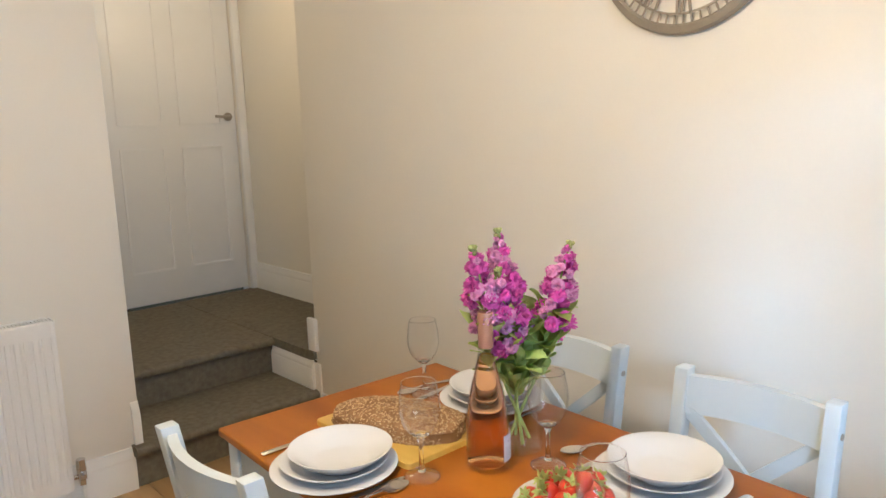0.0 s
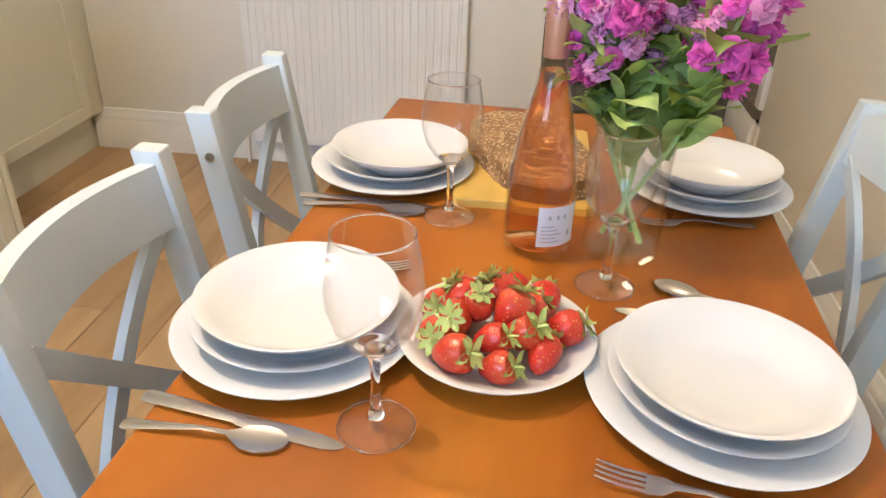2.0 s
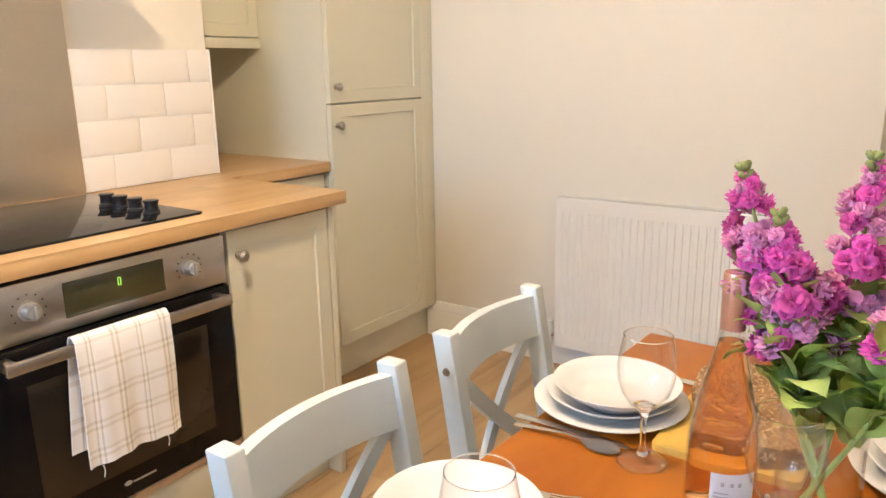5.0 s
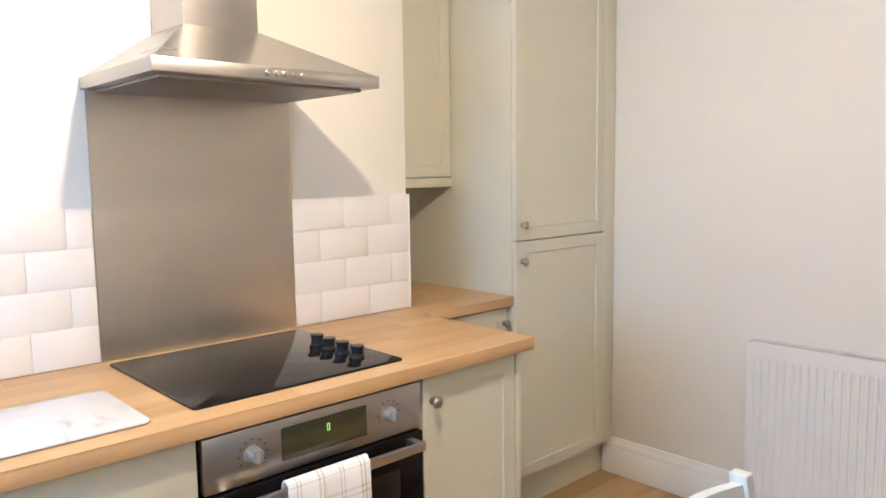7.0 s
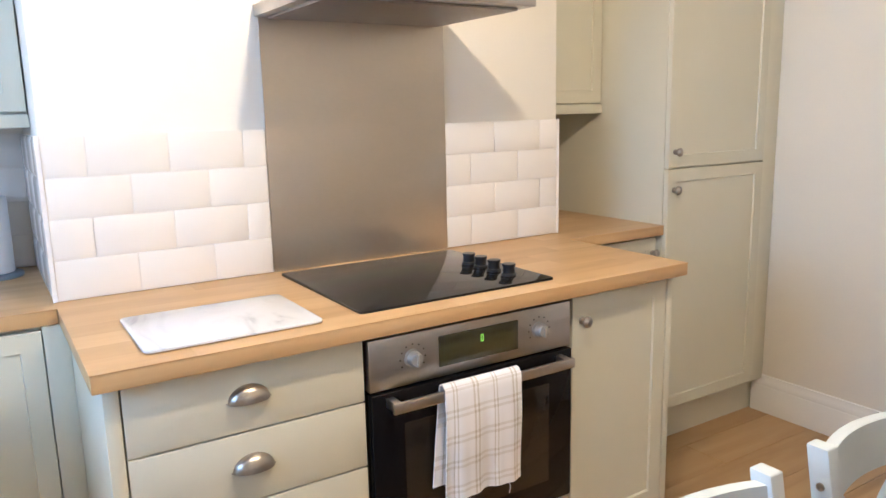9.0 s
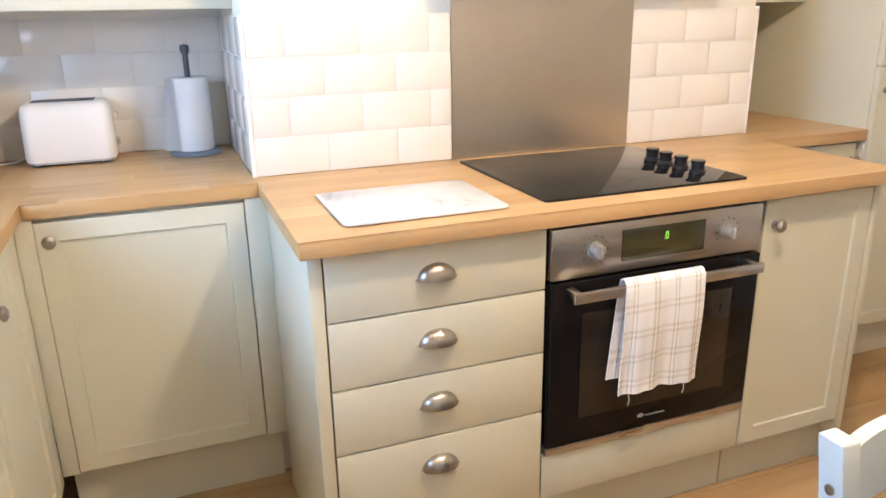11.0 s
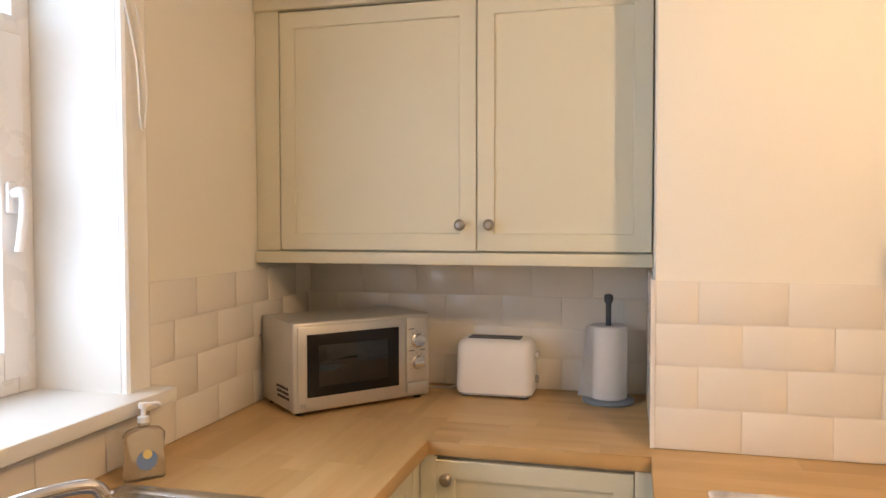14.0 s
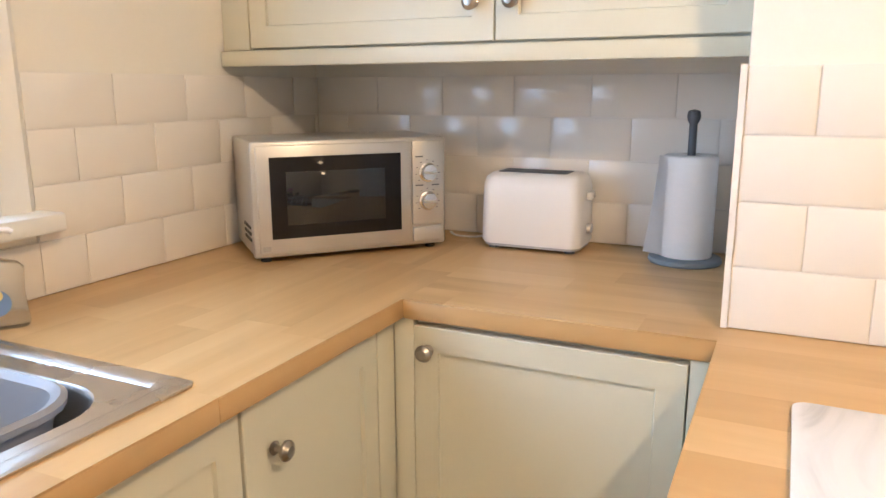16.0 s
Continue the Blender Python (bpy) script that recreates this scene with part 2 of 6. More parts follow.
def tube(points, radius, sides=8, bm=None, closed=False):
    """A round bar along points; radius may be one number or one for each point."""
    bm = bm or bmesh.new()
    pts = [Vector(p) for p in points]
    n = len(pts)
    rings = []
    side = None
    for i, p in enumerate(pts):
        ahead = (pts[(i + 1) % n] if closed or i < n - 1 else p) - (pts[i - 1] if closed or i else p)
        ahead.normalize()
        if side is None:
            side = ahead.orthogonal().normalized()
        side = (side - ahead * side.dot(ahead)).normalized()
        up = ahead.cross(side)
        r = radius[i] if isinstance(radius, (list, tuple)) else radius
        rings.append([bm.verts.new(p + r * (math.cos(2 * math.pi * k / sides) * side + math.sin(2 * math.pi * k / sides) * up)) for k in range(sides)])
    for i in range(n if closed else n - 1):
        a, b = rings[i], rings[(i + 1) % n]
        for k in range(sides):
            bm.faces.new((a[k], a[(k + 1) % sides], b[(k + 1) % sides], b[k]))
    if not closed:
        bm.faces.new(rings[0][::-1])
        bm.faces.new(rings[-1])
    bmesh.ops.recalc_face_normals(bm, faces=bm.faces)
    return bm


def bend(points, n=24):
    """A smooth curve through a few points (Catmull-Rom)."""
    p = [Vector(q) for q in points]
    p = [2 * p[0] - p[1]] + p + [2 * p[-1] - p[-2]]
    out = []
    for i in range(1, len(p) - 2):
        for k in range(n // (len(p) - 3)):
            t = k / (n // (len(p) - 3))
            a, b, c, d = p[i - 1:i + 3]
            out.append(0.5 * (2 * b + (c - a) * t + (2 * a - 5 * b + 4 * c - d) * t * t + (3 * b - a - 3 * c + d) * t ** 3))
    return out + [p[-2]]


def extrude_outline(outline, z0, z1, bevel=0.0, bm=None):
    """A slab from a flat outline of (x, y)."""
    bm = bm or bmesh.new()
    low = [bm.verts.new((x, y, z0)) for x, y in outline]
    high = [bm.verts.new((x, y, z1)) for x, y in outline]
    n = len(outline)
    bm.faces.new(low[::-1])
    top = bm.faces.new(high)
    for i in range(n):
        bm.faces.new((low[i], low[(i + 1) % n], high[(i + 1) % n], high[i]))
    bmesh.ops.recalc_face_normals(bm, faces=bm.faces)
    if bevel:
        bmesh.ops.bevel(bm, geom=list(top.edges), offset=bevel, segments=2, profile=0.5, affect="EDGES")
    return bm


def rounded(x0, x1, y0, y1, r, n=6):
    out = []
    for cx, cy, a in ((x1 - r, y1 - r, 0), (x0 + r, y1 - r, 90), (x0 + r, y0 + r, 180), (x1 - r, y0 + r, 270)):
        for k in range(n + 1):
            t = radians(a + 90 * k / n)
            out.append((cx + r * math.cos(t), cy + r * math.sin(t)))
    return out


def smooth(mesh, angle=40):
    mesh.polygons.foreach_set("use_smooth", [True] * len(mesh.polygons))
    mesh.set_sharp_from_angle(angle=radians(angle))


def as_mesh(name, bm, material, angle=40):
    mesh = bpy.data.meshes.new(name)
    bm.normal_update()
    bm.to_mesh(mesh)
    bm.free()
    mesh.materials.append(material)
    smooth(mesh, angle)
    return mesh


def part(name, bm, material, parent, label="", at=None):
    ob = new(name, bm if isinstance(bm, bpy.types.Mesh) else as_mesh(name, bm, material))
    ob.parent = parent
    if at is not None:
        ob.matrix_basis = at
    return tagged(ob, label)


def thing(name, label, category, at=None, group=""):
    ob = new(name)
    ob.empty_display_size = 0.05
    if at is not None:
        ob.matrix_basis = at
    return tagged(ob, label, category, group)


def structure(name, bm, material, label, category):
    return tagged(new(name, as_mesh(name, bm, material)), label, category, kind="structure")


# the plan: alcove wall, window wall, radiator wall, clock wall, ceiling
XB, YW, YR, XC, TOP = -0.575, -1.19, 2.765, 2.722, 2.42
BREAST = 1.652   # far side of the chimney breast
HALL = 0.356      # floor of the stair landing

structure("floor", box(XB - 0.2, XC + 0.14, YW - 0.4, YR, -0.12, -0.012), GROUT, "sub-floor under the oak laminate boards", "floor")
structure("ceiling", box(XB - 0.2, 3.5, YW - 0.4, 4.5, TOP, TOP + 0.1), CEIL, "plain white painted ceiling over the room", "ceiling")
structure("wall_west", box(XB - 0.15, XB, YW, YR, 0, TOP), PAINT, "cream painted alcove wall behind the kitchen units", "wall")
structure("chimney_breast", box(XB, 0, 0, BREAST, 0, TOP, 0.004), PAINT, "cream painted chimney breast behind the cooker", "wall")
structure("wall_north", box(XB - 0.15, 1.915, YR, YR + 0.16, 0, TOP, 0.004), PAINT, "white painted wall with the radiator", "wall")
structure("wall_north_lintel", box(1.915, 3.35, YR, YR + 0.16, 2.36, TOP), PAINT, "white painted wall over the stair opening", "wall")
structure("wall_east", box(XC, XC + 0.12, YW, 2.735, 0, TOP, 0.004), PAINT, "cream painted wall with the clock", "wall")

# window wall with the opening cut through it
WX0, WX1, WZ0, WZ1 = 0.432, 1.62, 1.085, 2.12
win_wall = bmesh.new()
for x0, x1, z0, z1 in ((XB - 0.15, WX0, 0, TOP), (WX1, XC + 0.12, 0, TOP), (WX0, WX1, 0, WZ0 - 0.02), (WX0, WX1, WZ1, TOP)):
    add_box(win_wall, x0, x1, YW - 0.3, YW, z0, z1)
structure("wall_south", win_wall, PAINT, "cream painted window wall over the sink", "wall")

# stairs and landing beyond the opening
structure("hall_wall_east", box(3.24, 3.34, 2.755, 4.4, 0, TOP), PAINT, "cream painted side wall of the landing", "wall")
structure("hall_wall_west", box(1.775, 1.915, YR + 0.16, 4.4, 0, TOP), PAINT, "cream painted side wall of the landing", "wall")
structure("hall_return", box(XC + 0.12, 3.24, 2.65, 2.755, 0, TOP), PAINT, "cream painted wall closing the landing", "wall")
hall_back = bmesh.new()
DX0, DX1, DY = 2.36, 3.19, 4.22
for x0, x1, z0, z1 in ((1.915, DX0, 0, TOP), (DX1, 3.24, 0, TOP), (DX0, DX1, HALL + 1.99, TOP)):
    add_box(hall_back, x0, x1, DY, DY + 0.1, z0, z1)
structure("hall_wall_north", hall_back, PAINT, "cream painted wall round the landing door", "wall")


def nosing_step(x0, x1, y0, y1, z, rise):
    """A carpeted step: riser and tread in one wrapped sheet with a rounded nose."""
    profile = [(y1, z - 0.02), (y1, z)]
    for k in range(7):
        a = radians(90 + 30 * k)
        profile.append((y0 + 0.018 * math.cos(a) + 0.005, z - 0.02 + 0.02 * math.sin(a)))
    profile += [(y0 + 0.034, z - 0.046), (y0 + 0.038, z - rise), (y1, z - rise)]
    bm = bmesh.new()
    rows = [[bm.verts.new((x, y, h)) for y, h in profile] for x in (x0, x1)]
    n = len(profile)
    for i in range(n):
        bm.faces.new((rows[0][i], rows[0][(i + 1) % n], rows[1][(i + 1) % n], rows[1][i]))
    bm.faces.new(rows[0][::-1])
    bm.faces.new(rows[1])
    bmesh.ops.recalc_face_normals(bm, faces=bm.faces)
    return bm


stairs = tagged(thing("carpeted_steps", "two steps wrapped in dark grey carpet up to the landing", "stairs"), kind="structure")
part("step", nosing_step(1.875, 2.712, 2.72, 3.14, 0.178, 0.178), CARPET, stairs)
part("landing", nosing_step(1.912, 2.712, 3.10, 4.22, HALL, 0.178), CARPET, stairs)
part("landing_ledge", nosing_step(2.707, 3.24, 2.745, 4.22, HALL + 0.003, 0.05), CARPET, stairs, "carpet wrapped over the side ledge")

SKIRT = [(0, 0), (0.02, 0), (0.02, 0.118), (0.016, 0.124), (0.017, 0.132), (0.012, 0.146), (0.007, 0.158), (0.006, 0.168), (0, 0.17)]


def skirting(length, profile=SKIRT, scale=1.0):
    """Skirting board along local x, its face to local -y."""
    bm = bmesh.new()
    rows = [[bm.verts.new((x, -d * scale, h * scale)) for d, h in profile] for x in (0, length)]
    n = len(profile)
    for i in range(n):
        bm.faces.new((rows[0][i], rows[0][(i + 1) % n], rows[1][(i + 1) % n], rows[1][i]))
    bm.faces.new(rows[0][::-1])
    bm.faces.new(rows[1])
    bmesh.ops.recalc_face_normals(bm, faces=bm.faces)
    return bm


def baseboard(x, y, z, rz, length, scale=1.0, label="white painted moulded skirting board"):
    ob = structure("baseboard", skirting(length, SKIRT, scale), WHITE, label, "skirting board")
    ob.matrix_basis = pose(x, y, z, 0, 0, rz)
    return ob


baseboard(0.10, YR, 0, 0, 1.78)
baseboard(XC, 2.71, 0, -90, 3.88)
baseboard(3.24, DY, HALL, -90, 1.5, 1.0)
baseboard(2.712, 3.11, 0.179, -90, 0.37, 0.82, "white painted skirting beside the lower step")
baseboard(1.885, YR, 0.18, 0, 0.03, 1.0, "white painted skirting end on the wall corner")
ob = structure("baseboard", box(XC - 0.022, XC, 2.705, 2.768, HALL + 0.01, HALL + 0.165, 0.006), WHITE, "white painted skirting end at the landing", "skirting board")
structure("step_side_wall", box(2.712, XC, 2.70, 3.11, 0, HALL - 0.05), PAINT, "low painted wall under the carpeted ledge", "wall")

# landing door with its frame and lever handle
door = tagged(thing("door_1", "closed white painted panel door at the top of the steps", "door"), kind="structure")
bm = box(DX0 + 0.004, DX1 - 0.004, DY + 0.02, DY + 0.055, HALL + 0.012, HALL + 1.985, 0.002)
part("door_leaf", bm, WHITE, door)
for x0, x1 in ((DX0 + 0.10, (DX0 + DX1) / 2 - 0.05), ((DX0 + DX1) / 2 + 0.05, DX1 - 0.10)):
    for z0, z1 in ((HALL + 0.2, HALL + 0.93), (HALL + 1.06, HALL + 1.86)):
        b = bmesh.new()
        for q in ((x0, x1, z0, z0 + 0.012), (x0, x1, z1 - 0.012, z1), (x0, x0 + 0.012, z0 + 0.012, z1 - 0.012), (x1 - 0.012, x1, z0 + 0.012, z1 - 0.012)):
            add_box(b, q[0], q[1], DY + 0.014, DY + 0.021, q[2], q[3])
        part("panel_moulding", b, WHITE, door)
frame_bm = bmesh.new()
for x0, x1, z0, z1 in ((DX0 - 0.07, DX0, HALL, HALL + 2.06), (DX1, DX1 + 0.048, HALL, HALL + 2.06), (DX0, DX1, HALL + 1.99, HALL + 2.06)):
    add_box(frame_bm, x0, x1, DY - 0.02, DY, z0, z1, 0.004)
    add_box(frame_bm, x0, x1, DY - 0.03, DY - 0.02, z0, z1, 0.004)
part("door_frame", frame_bm, WHITE, door)
lever = part("door_handle", lathe([(0, 0), (0.026, 0), (0.026, 0.008), (0.010, 0.011), (0.010, 0.045), (0, 0.045)], 24), PEWTER, door, "satin lever handle", pose(3.135, DY + 0.02, HALL + 1.10, 90))
part("lever", tube(bend([(0, 0, 0.04), (-0.03, 0, 0.045), (-0.10, 0.004, 0.045)], 12), 0.008, 10), PEWTER, lever)

# window with sill, architrave, frame, handle and blind cord
window = tagged(thing("window_1", "white plastic casement window over the sink", "window"), kind="structure")
part("window_sill", box(WX0 - 0.10, WX1 + 0.1, YW - 0.26, YW + 0.075, WZ0 - 0.035, WZ0, 0.006), WHITE, window)
arch = [(0, 0), (0.014, 0), (0.02, 0.006), (0.02, 0.018), (0.012, 0.026), (0.012, 0.07), (0.018, 0.078), (0.012, 0.09), (0, 0.09)]


def architrave(length):
    bm = bmesh.new()
    rows = [[bm.verts.new((h, -d, z)) for d, h in arch] for z in (0, length)]
    n = len(arch)
    for i in range(n):
        bm.faces.new((rows[0][i], rows[0][(i + 1) % n], rows[1][(i + 1) % n], rows[1][i]))
    bm.faces.new(rows[0][::-1])
    bm.faces.new(rows[1])
    bmesh.ops.recalc_face_normals(bm, faces=bm.faces)
    return bm


part("architrave", architrave(WZ1 + 0.08 - WZ0), WHITE, window, "", pose(WX0 + 0.005, YW, WZ0, 0, 0, 180))
b = architrave(WZ1 + 0.08 - WZ0)
bmesh.ops.scale(b, vec=(-1, 1, 1), verts=b.verts)
bmesh.ops.reverse_faces(b, faces=b.faces)
part("architrave", b, WHITE, window, "", pose(WX1 - 0.005, YW, WZ0, 0, 0, 180))
part("reveal", box(WX0 - 0.012, WX0 + 0.004, YW - 0.25, YW - 0.002, WZ0, WZ1), WHITE, window)
FY = YW - 0.235
outer = bmesh.new()
for x0, x1, z0, z1 in ((WX0 + 0.004, WX0 + 0.055, WZ0, WZ1), (WX1 - 0.055, WX1, WZ0, WZ1), (WX0 + 0.055, WX1 - 0.055, WZ0, WZ0 + 0.05), (WX0 + 0.055, WX1 - 0.055, WZ1 - 0.05, WZ1)):
    add_box(outer, x0, x1, FY - 0.06, FY, z0, z1, 0.004)
part("window_frame", outer, PLASTIC, window)
MID = 1.05
for a, c in ((WX0 + 0.045, MID - 0.005), (MID + 0.005, WX1 - 0.045)):
    b = bmesh.new()
    ST = 1.905
    for x0, x1, z0, z1 in ((a, a + 0.068, WZ0 + 0.04, ST), (c - 0.068, c, WZ0 + 0.04, ST), (a + 0.068, c - 0.068, WZ0 + 0.04, WZ0 + 0.105), (a + 0.068, c - 0.068, ST - 0.065, ST)):
        add_box(b, x0, x1, FY - 0.05, FY + 0.018, z0, z1, 0.005)
    s = part("casement", b, PLASTIC, window)
    pane = part("pane", box(a + 0.06, c - 0.06, FY - 0.025, FY - 0.005, WZ0 + 0.1, ST - 0.06), WINDOWGLASS, s)
    pane.visible_shadow = False
    part("transom", box(a - 0.002, c + 0.002, FY - 0.055, FY + 0.002, ST + 0.003, ST + 0.045, 0.003), PLASTIC, window)
    fan = part("fanlight_pane", box(a, c, FY - 0.025, FY - 0.005, ST + 0.045, WZ1 - 0.045), WINDOWGLASS, window)
    fan.visible_shadow = False
hx = WX0 + 0.045 + 0.045
hd = part("window_handle", box(hx - 0.014, hx + 0.014, FY + 0.018, FY + 0.03, 1.50, 1.57, 0.005), PLASTIC, window, "white window handle")
part("lever", tube(bend([(hx, FY + 0.03, 1.545), (hx, FY + 0.055, 1.545), (hx + 0.004, FY + 0.06, 1.50), (hx + 0.006, FY + 0.048, 1.415)], 18), [0.012] * 7 + [0.010] * 12, 10), PLASTIC, hd)

blind = thing("roller_blind", "rolled-up beige roller blind over the window", "blind")
part("roll", tube([(WX0 + 0.02, YW - 0.03, 2.06), (WX1 - 0.02, YW - 0.03, 2.06)], 0.03, 20), mat("blind_fabric", (0.30, 0.26, 0.21), 0.9, fine=300, bump=0.3), blind)
part("bracket", box(WX0 + 0.003, WX0 + 0.02, YW - 0.065, YW + 0.0, 2.02, 2.10, 0.004), PLASTIC, blind)
loop = [(WX0 + 0.012, YW + 0.012, 2.06), (WX0 - 0.03, YW + 0.035, 1.95), (WX0 - 0.055, YW + 0.035, 1.80), (WX0 - 0.05, YW + 0.035, 1.72), (WX0 - 0.04, YW + 0.035, 1.695), (WX0 - 0.03, YW + 0.035, 1.72), (WX0 - 0.02, YW + 0.035, 1.85), (WX0 + 0.012, YW + 0.015, 2.05)]
part("cord", tube(bend(loop, 42), 0.0028, 6), WHITE, blind, "white bead cord")


# kitchen units: local x along the run, local -y to the room, z up
def shaker(w, h, rail=0.066, t=0.02, panel=0.007):
    """A framed cabinet door with a recessed panel, its lower left front corner at the origin."""
    bm = box(0, w, 0, t, 0, h)
    front = min(bm.faces, key=lambda f: f.calc_center_median().y)
    bmesh.ops.bevel(bm, geom=list(front.edges), offset=0.0015, segments=1, affect="EDGES")
    front = min(bm.faces, key=lambda f: f.calc_center_median().y)
    bmesh.ops.inset_region(bm, faces=[front], thickness=rail)
    bmesh.ops.inset_region(bm, faces=[front], thickness=0.003)
    for v in front.verts:
        v.co.y += panel
    return bm


KNOB = None


def knob(parent, x, z, y=0.0):
    """A small turned knob on a backplate."""
    global KNOB
    if KNOB is None:
        KNOB = as_mesh("knob", lathe([(0, 0), (0.010, 0), (0.011, 0.003), (0.006, 0.006), (0.005, 0.014), (0.009, 0.017), (0.0155, 0.021), (0.0165, 0.025), (0.0150, 0.028), (0.010, 0.030), (0.009, 0.0325), (0, 0.034)], 24), PEWTER, 50)
    return part("knob", KNOB, None, parent, "brushed nickel knob", pose(x, y, z, 90))


def cup_handle(parent, x, z):
    """A half-cup drawer pull."""
    bm = bmesh.new()
    rows = []
    for i in range(15):
        a = math.pi * i / 14
        rows.append([bm.verts.new((-0.045 * math.cos(a), -0.027 * math.sin(math.pi / 2 * k / 6) * math.sin(a), 0.036 * math.sin(a) * math.cos(math.pi / 2 * k / 6) - 0.012)) for k in range(7)])
    for a, b in zip(rows, rows[1:]):
        for k in range(6):
            bm.faces.new((a[k], a[k + 1], b[k + 1], b[k]))
    bmesh.ops.remove_doubles(bm, verts=bm.verts, dist=0.0004)
    rim = bmesh.ops.solidify(bm, geom=bm.faces[:], thickness=0.0025)
    add_box(bm, -0.048, 0.048, -0.0015, 0, -0.012, -0.009)
    bmesh.ops.recalc_face_normals(bm, faces=bm.faces)
    return part("cup_handle", bm, PEWTER, parent, "brushed nickel cup pull", pose(x, 0, z))


CT, CB = 0.92, 0.882        # worktop, top and underside
KICK = 0.155


def base_unit(name, label, at, w, depth=0.5, doors=(), knobs=(), z0=KICK, z1=CB - 0.012, body_top=CB - 0.001):
    """Base cabinet: carcass, plinth and doors given as (x0, x1)."""
    unit = thing(name, label, "kitchen cabinet", at, "base cabinets")
    part("body", box(0, w, 0.021, depth, z0, body_top), CARCASS, unit)
    part("plinth", box(0, w, 0.055, 0.075, 0.0, z0), SAGE, unit)
    for (x0, x1), (kx, kz) in zip(doors, knobs):
        d = part("door", shaker(x1 - x0, z1 - z0 - 0.004), SAGE, unit, "", pose(x0, 0, z0 + 0.004))
        knob(d, kx - x0, kz - z0 - 0.004)
    return unit


# cooker run: faces +x
FX = 0.612
drawers = thing("drawer_unit", "sage cream four-drawer unit with cup pulls", "kitchen cabinet", pose(FX, 0.0, 0, 0, 0, 90), "base cabinets")
part("body", box(0.042, 0.555, 0.021, FX - 0.004, KICK, CB - 0.001), CARCASS, drawers)
part("end_panel", box(0.012, 0.041, -0.0, FX - 0.07, 0.0, CB - 0.001, 0.0015), SAGE, drawers)
part("plinth", box(0.024, 0.555, 0.055, 0.075, 0, KICK), SAGE, drawers)
for z0, z1, hz in ((0.727, 0.872, 0.805), (0.569, 0.723, 0.652), (0.410, 0.565, 0.497), (KICK + 0.004, 0.406, 0.335)):
    d = part("drawer_front", box(0.045, 0.552, 0, 0.02, z0, z1, 0.002), SAGE, drawers)
    cup_handle(d, 0.287, hz)

base_r = base_unit("base_cabinet", "sage cream shaker base cabinet beside the oven", pose(FX, 1.178, 0, 0, 0, 90), 0.40, FX - 0.004, ((0.004, 0.372),), ((0.036, 0.803),))
part("end_panel", box(0.378, 0.40, 0.0, 0.52, 0.0, CB - 0.001, 0.0015), SAGE, base_r)

# oven
oven = thing("built_in_oven", "built-in steel and black glass electric oven", "oven", pose(FX, 0.560, 0, 0, 0, 90))
part("body", box(0.004, 0.608, 0.022, 0.56, 0.285, 0.862), BLACK, oven)
part("control_panel", box(0.003, 0.609, -0.004, 0.021, 0.742, 0.866, 0.003), STEEL, oven, "brushed steel control panel")
dr = part("oven_door", box(0.003, 0.609, -0.012, 0.021, 0.308, 0.737, 0.004), OVENGLASS, oven, "black glass oven door")
part("oven_window", box(0.085, 0.527, -0.0145, -0.0125, 0.375, 0.655, 0.0008), mat("oven_window_glass", (0.022, 0.016, 0.010), 0.03, vary=0.1, bump=0, spec=0.35), dr)
part("bottom_trim", box(0.003, 0.609, -0.008, 0.021, 0.283, 0.304, 0.002), STEEL, oven, "steel strip")
logo = bmesh.new()
add_box(logo, 0.285, 0.345, -0.0155, -0.0135, 0.338, 0.342)
lathe([(0, 0), (0.010, 0), (0.010, 0.001), (0, 0.001)], 16, logo, (0, 0, 0))
for v in logo.verts:
    if abs(v.co.x) < 0.02:
        v.co = Vector((v.co.x + 0.272, -0.0135 - v.co.z, v.co.y * 0.6 + 0.342))
part("badge", logo, SILVER, dr, "small pale badge")
hb = part("handle", box(0.035, 0.577, -0.062, -0.050, 0.702, 0.728, 0.003), STEEL, dr, "flat steel handle bar")
for x in (0.05, 0.562):
    part("handle_post", box(x - 0.01, x + 0.01, -0.052, -0.010, 0.704, 0.726, 0.002), STEEL, hb)
part("display", box(0.19, 0.43, -0.0065, -0.0035, 0.768, 0.845, 0.002), mat("display_glass", (0.055, 0.05, 0.02), 0.06, bump=0, vary=0.02, spec=0.7), oven, "olive display window")
dig = bmesh.new()
for q in ((0.312, 0.320, 0.826, 0.828), (0.312, 0.320, 0.810, 0.812), (0.312, 0.314, 0.812, 0.826), (0.318, 0.320, 0.812, 0.826)):
    add_box(dig, q[0], q[1], -0.0075, -0.0068, q[2], q[3])
part("digits", dig, glow_mat("green_digits", (0.5, 1.0, 0.05), 0.75), oven, "glowing green clock digits")
for x in (0.118, 0.500):
    k = part("control_knob", lathe([(0, 0), (0.022, 0), (0.022, 0.003), (0.018, 0.004), (0.0165, 0.020), (0.0145, 0.023), (0, 0.023)], 32), mat("knob_silver", (0.46, 0.45, 0.43), 0.35, 0.6, bump=0), oven, "round silver knob", pose(x, -0.004, 0.806, 90))
    part("knob_ridge", box(-0.003, 0.003, -0.015, 0.015, 0.022, 0.030, 0.002), SILVER, k)
    marks = bmesh.new()
    for j in range(9):
        a = radians(-120 + 30 * j)
        cx, cz = x + 0.034 * math.sin(a), 0.806 + 0.034 * math.cos(a)
        add_box(marks, cx - 0.0016, cx + 0.0016, -0.0052, -0.0038, cz - 0.0016, cz + 0.0016)
    part("dial_marks", marks, BLACK, oven)
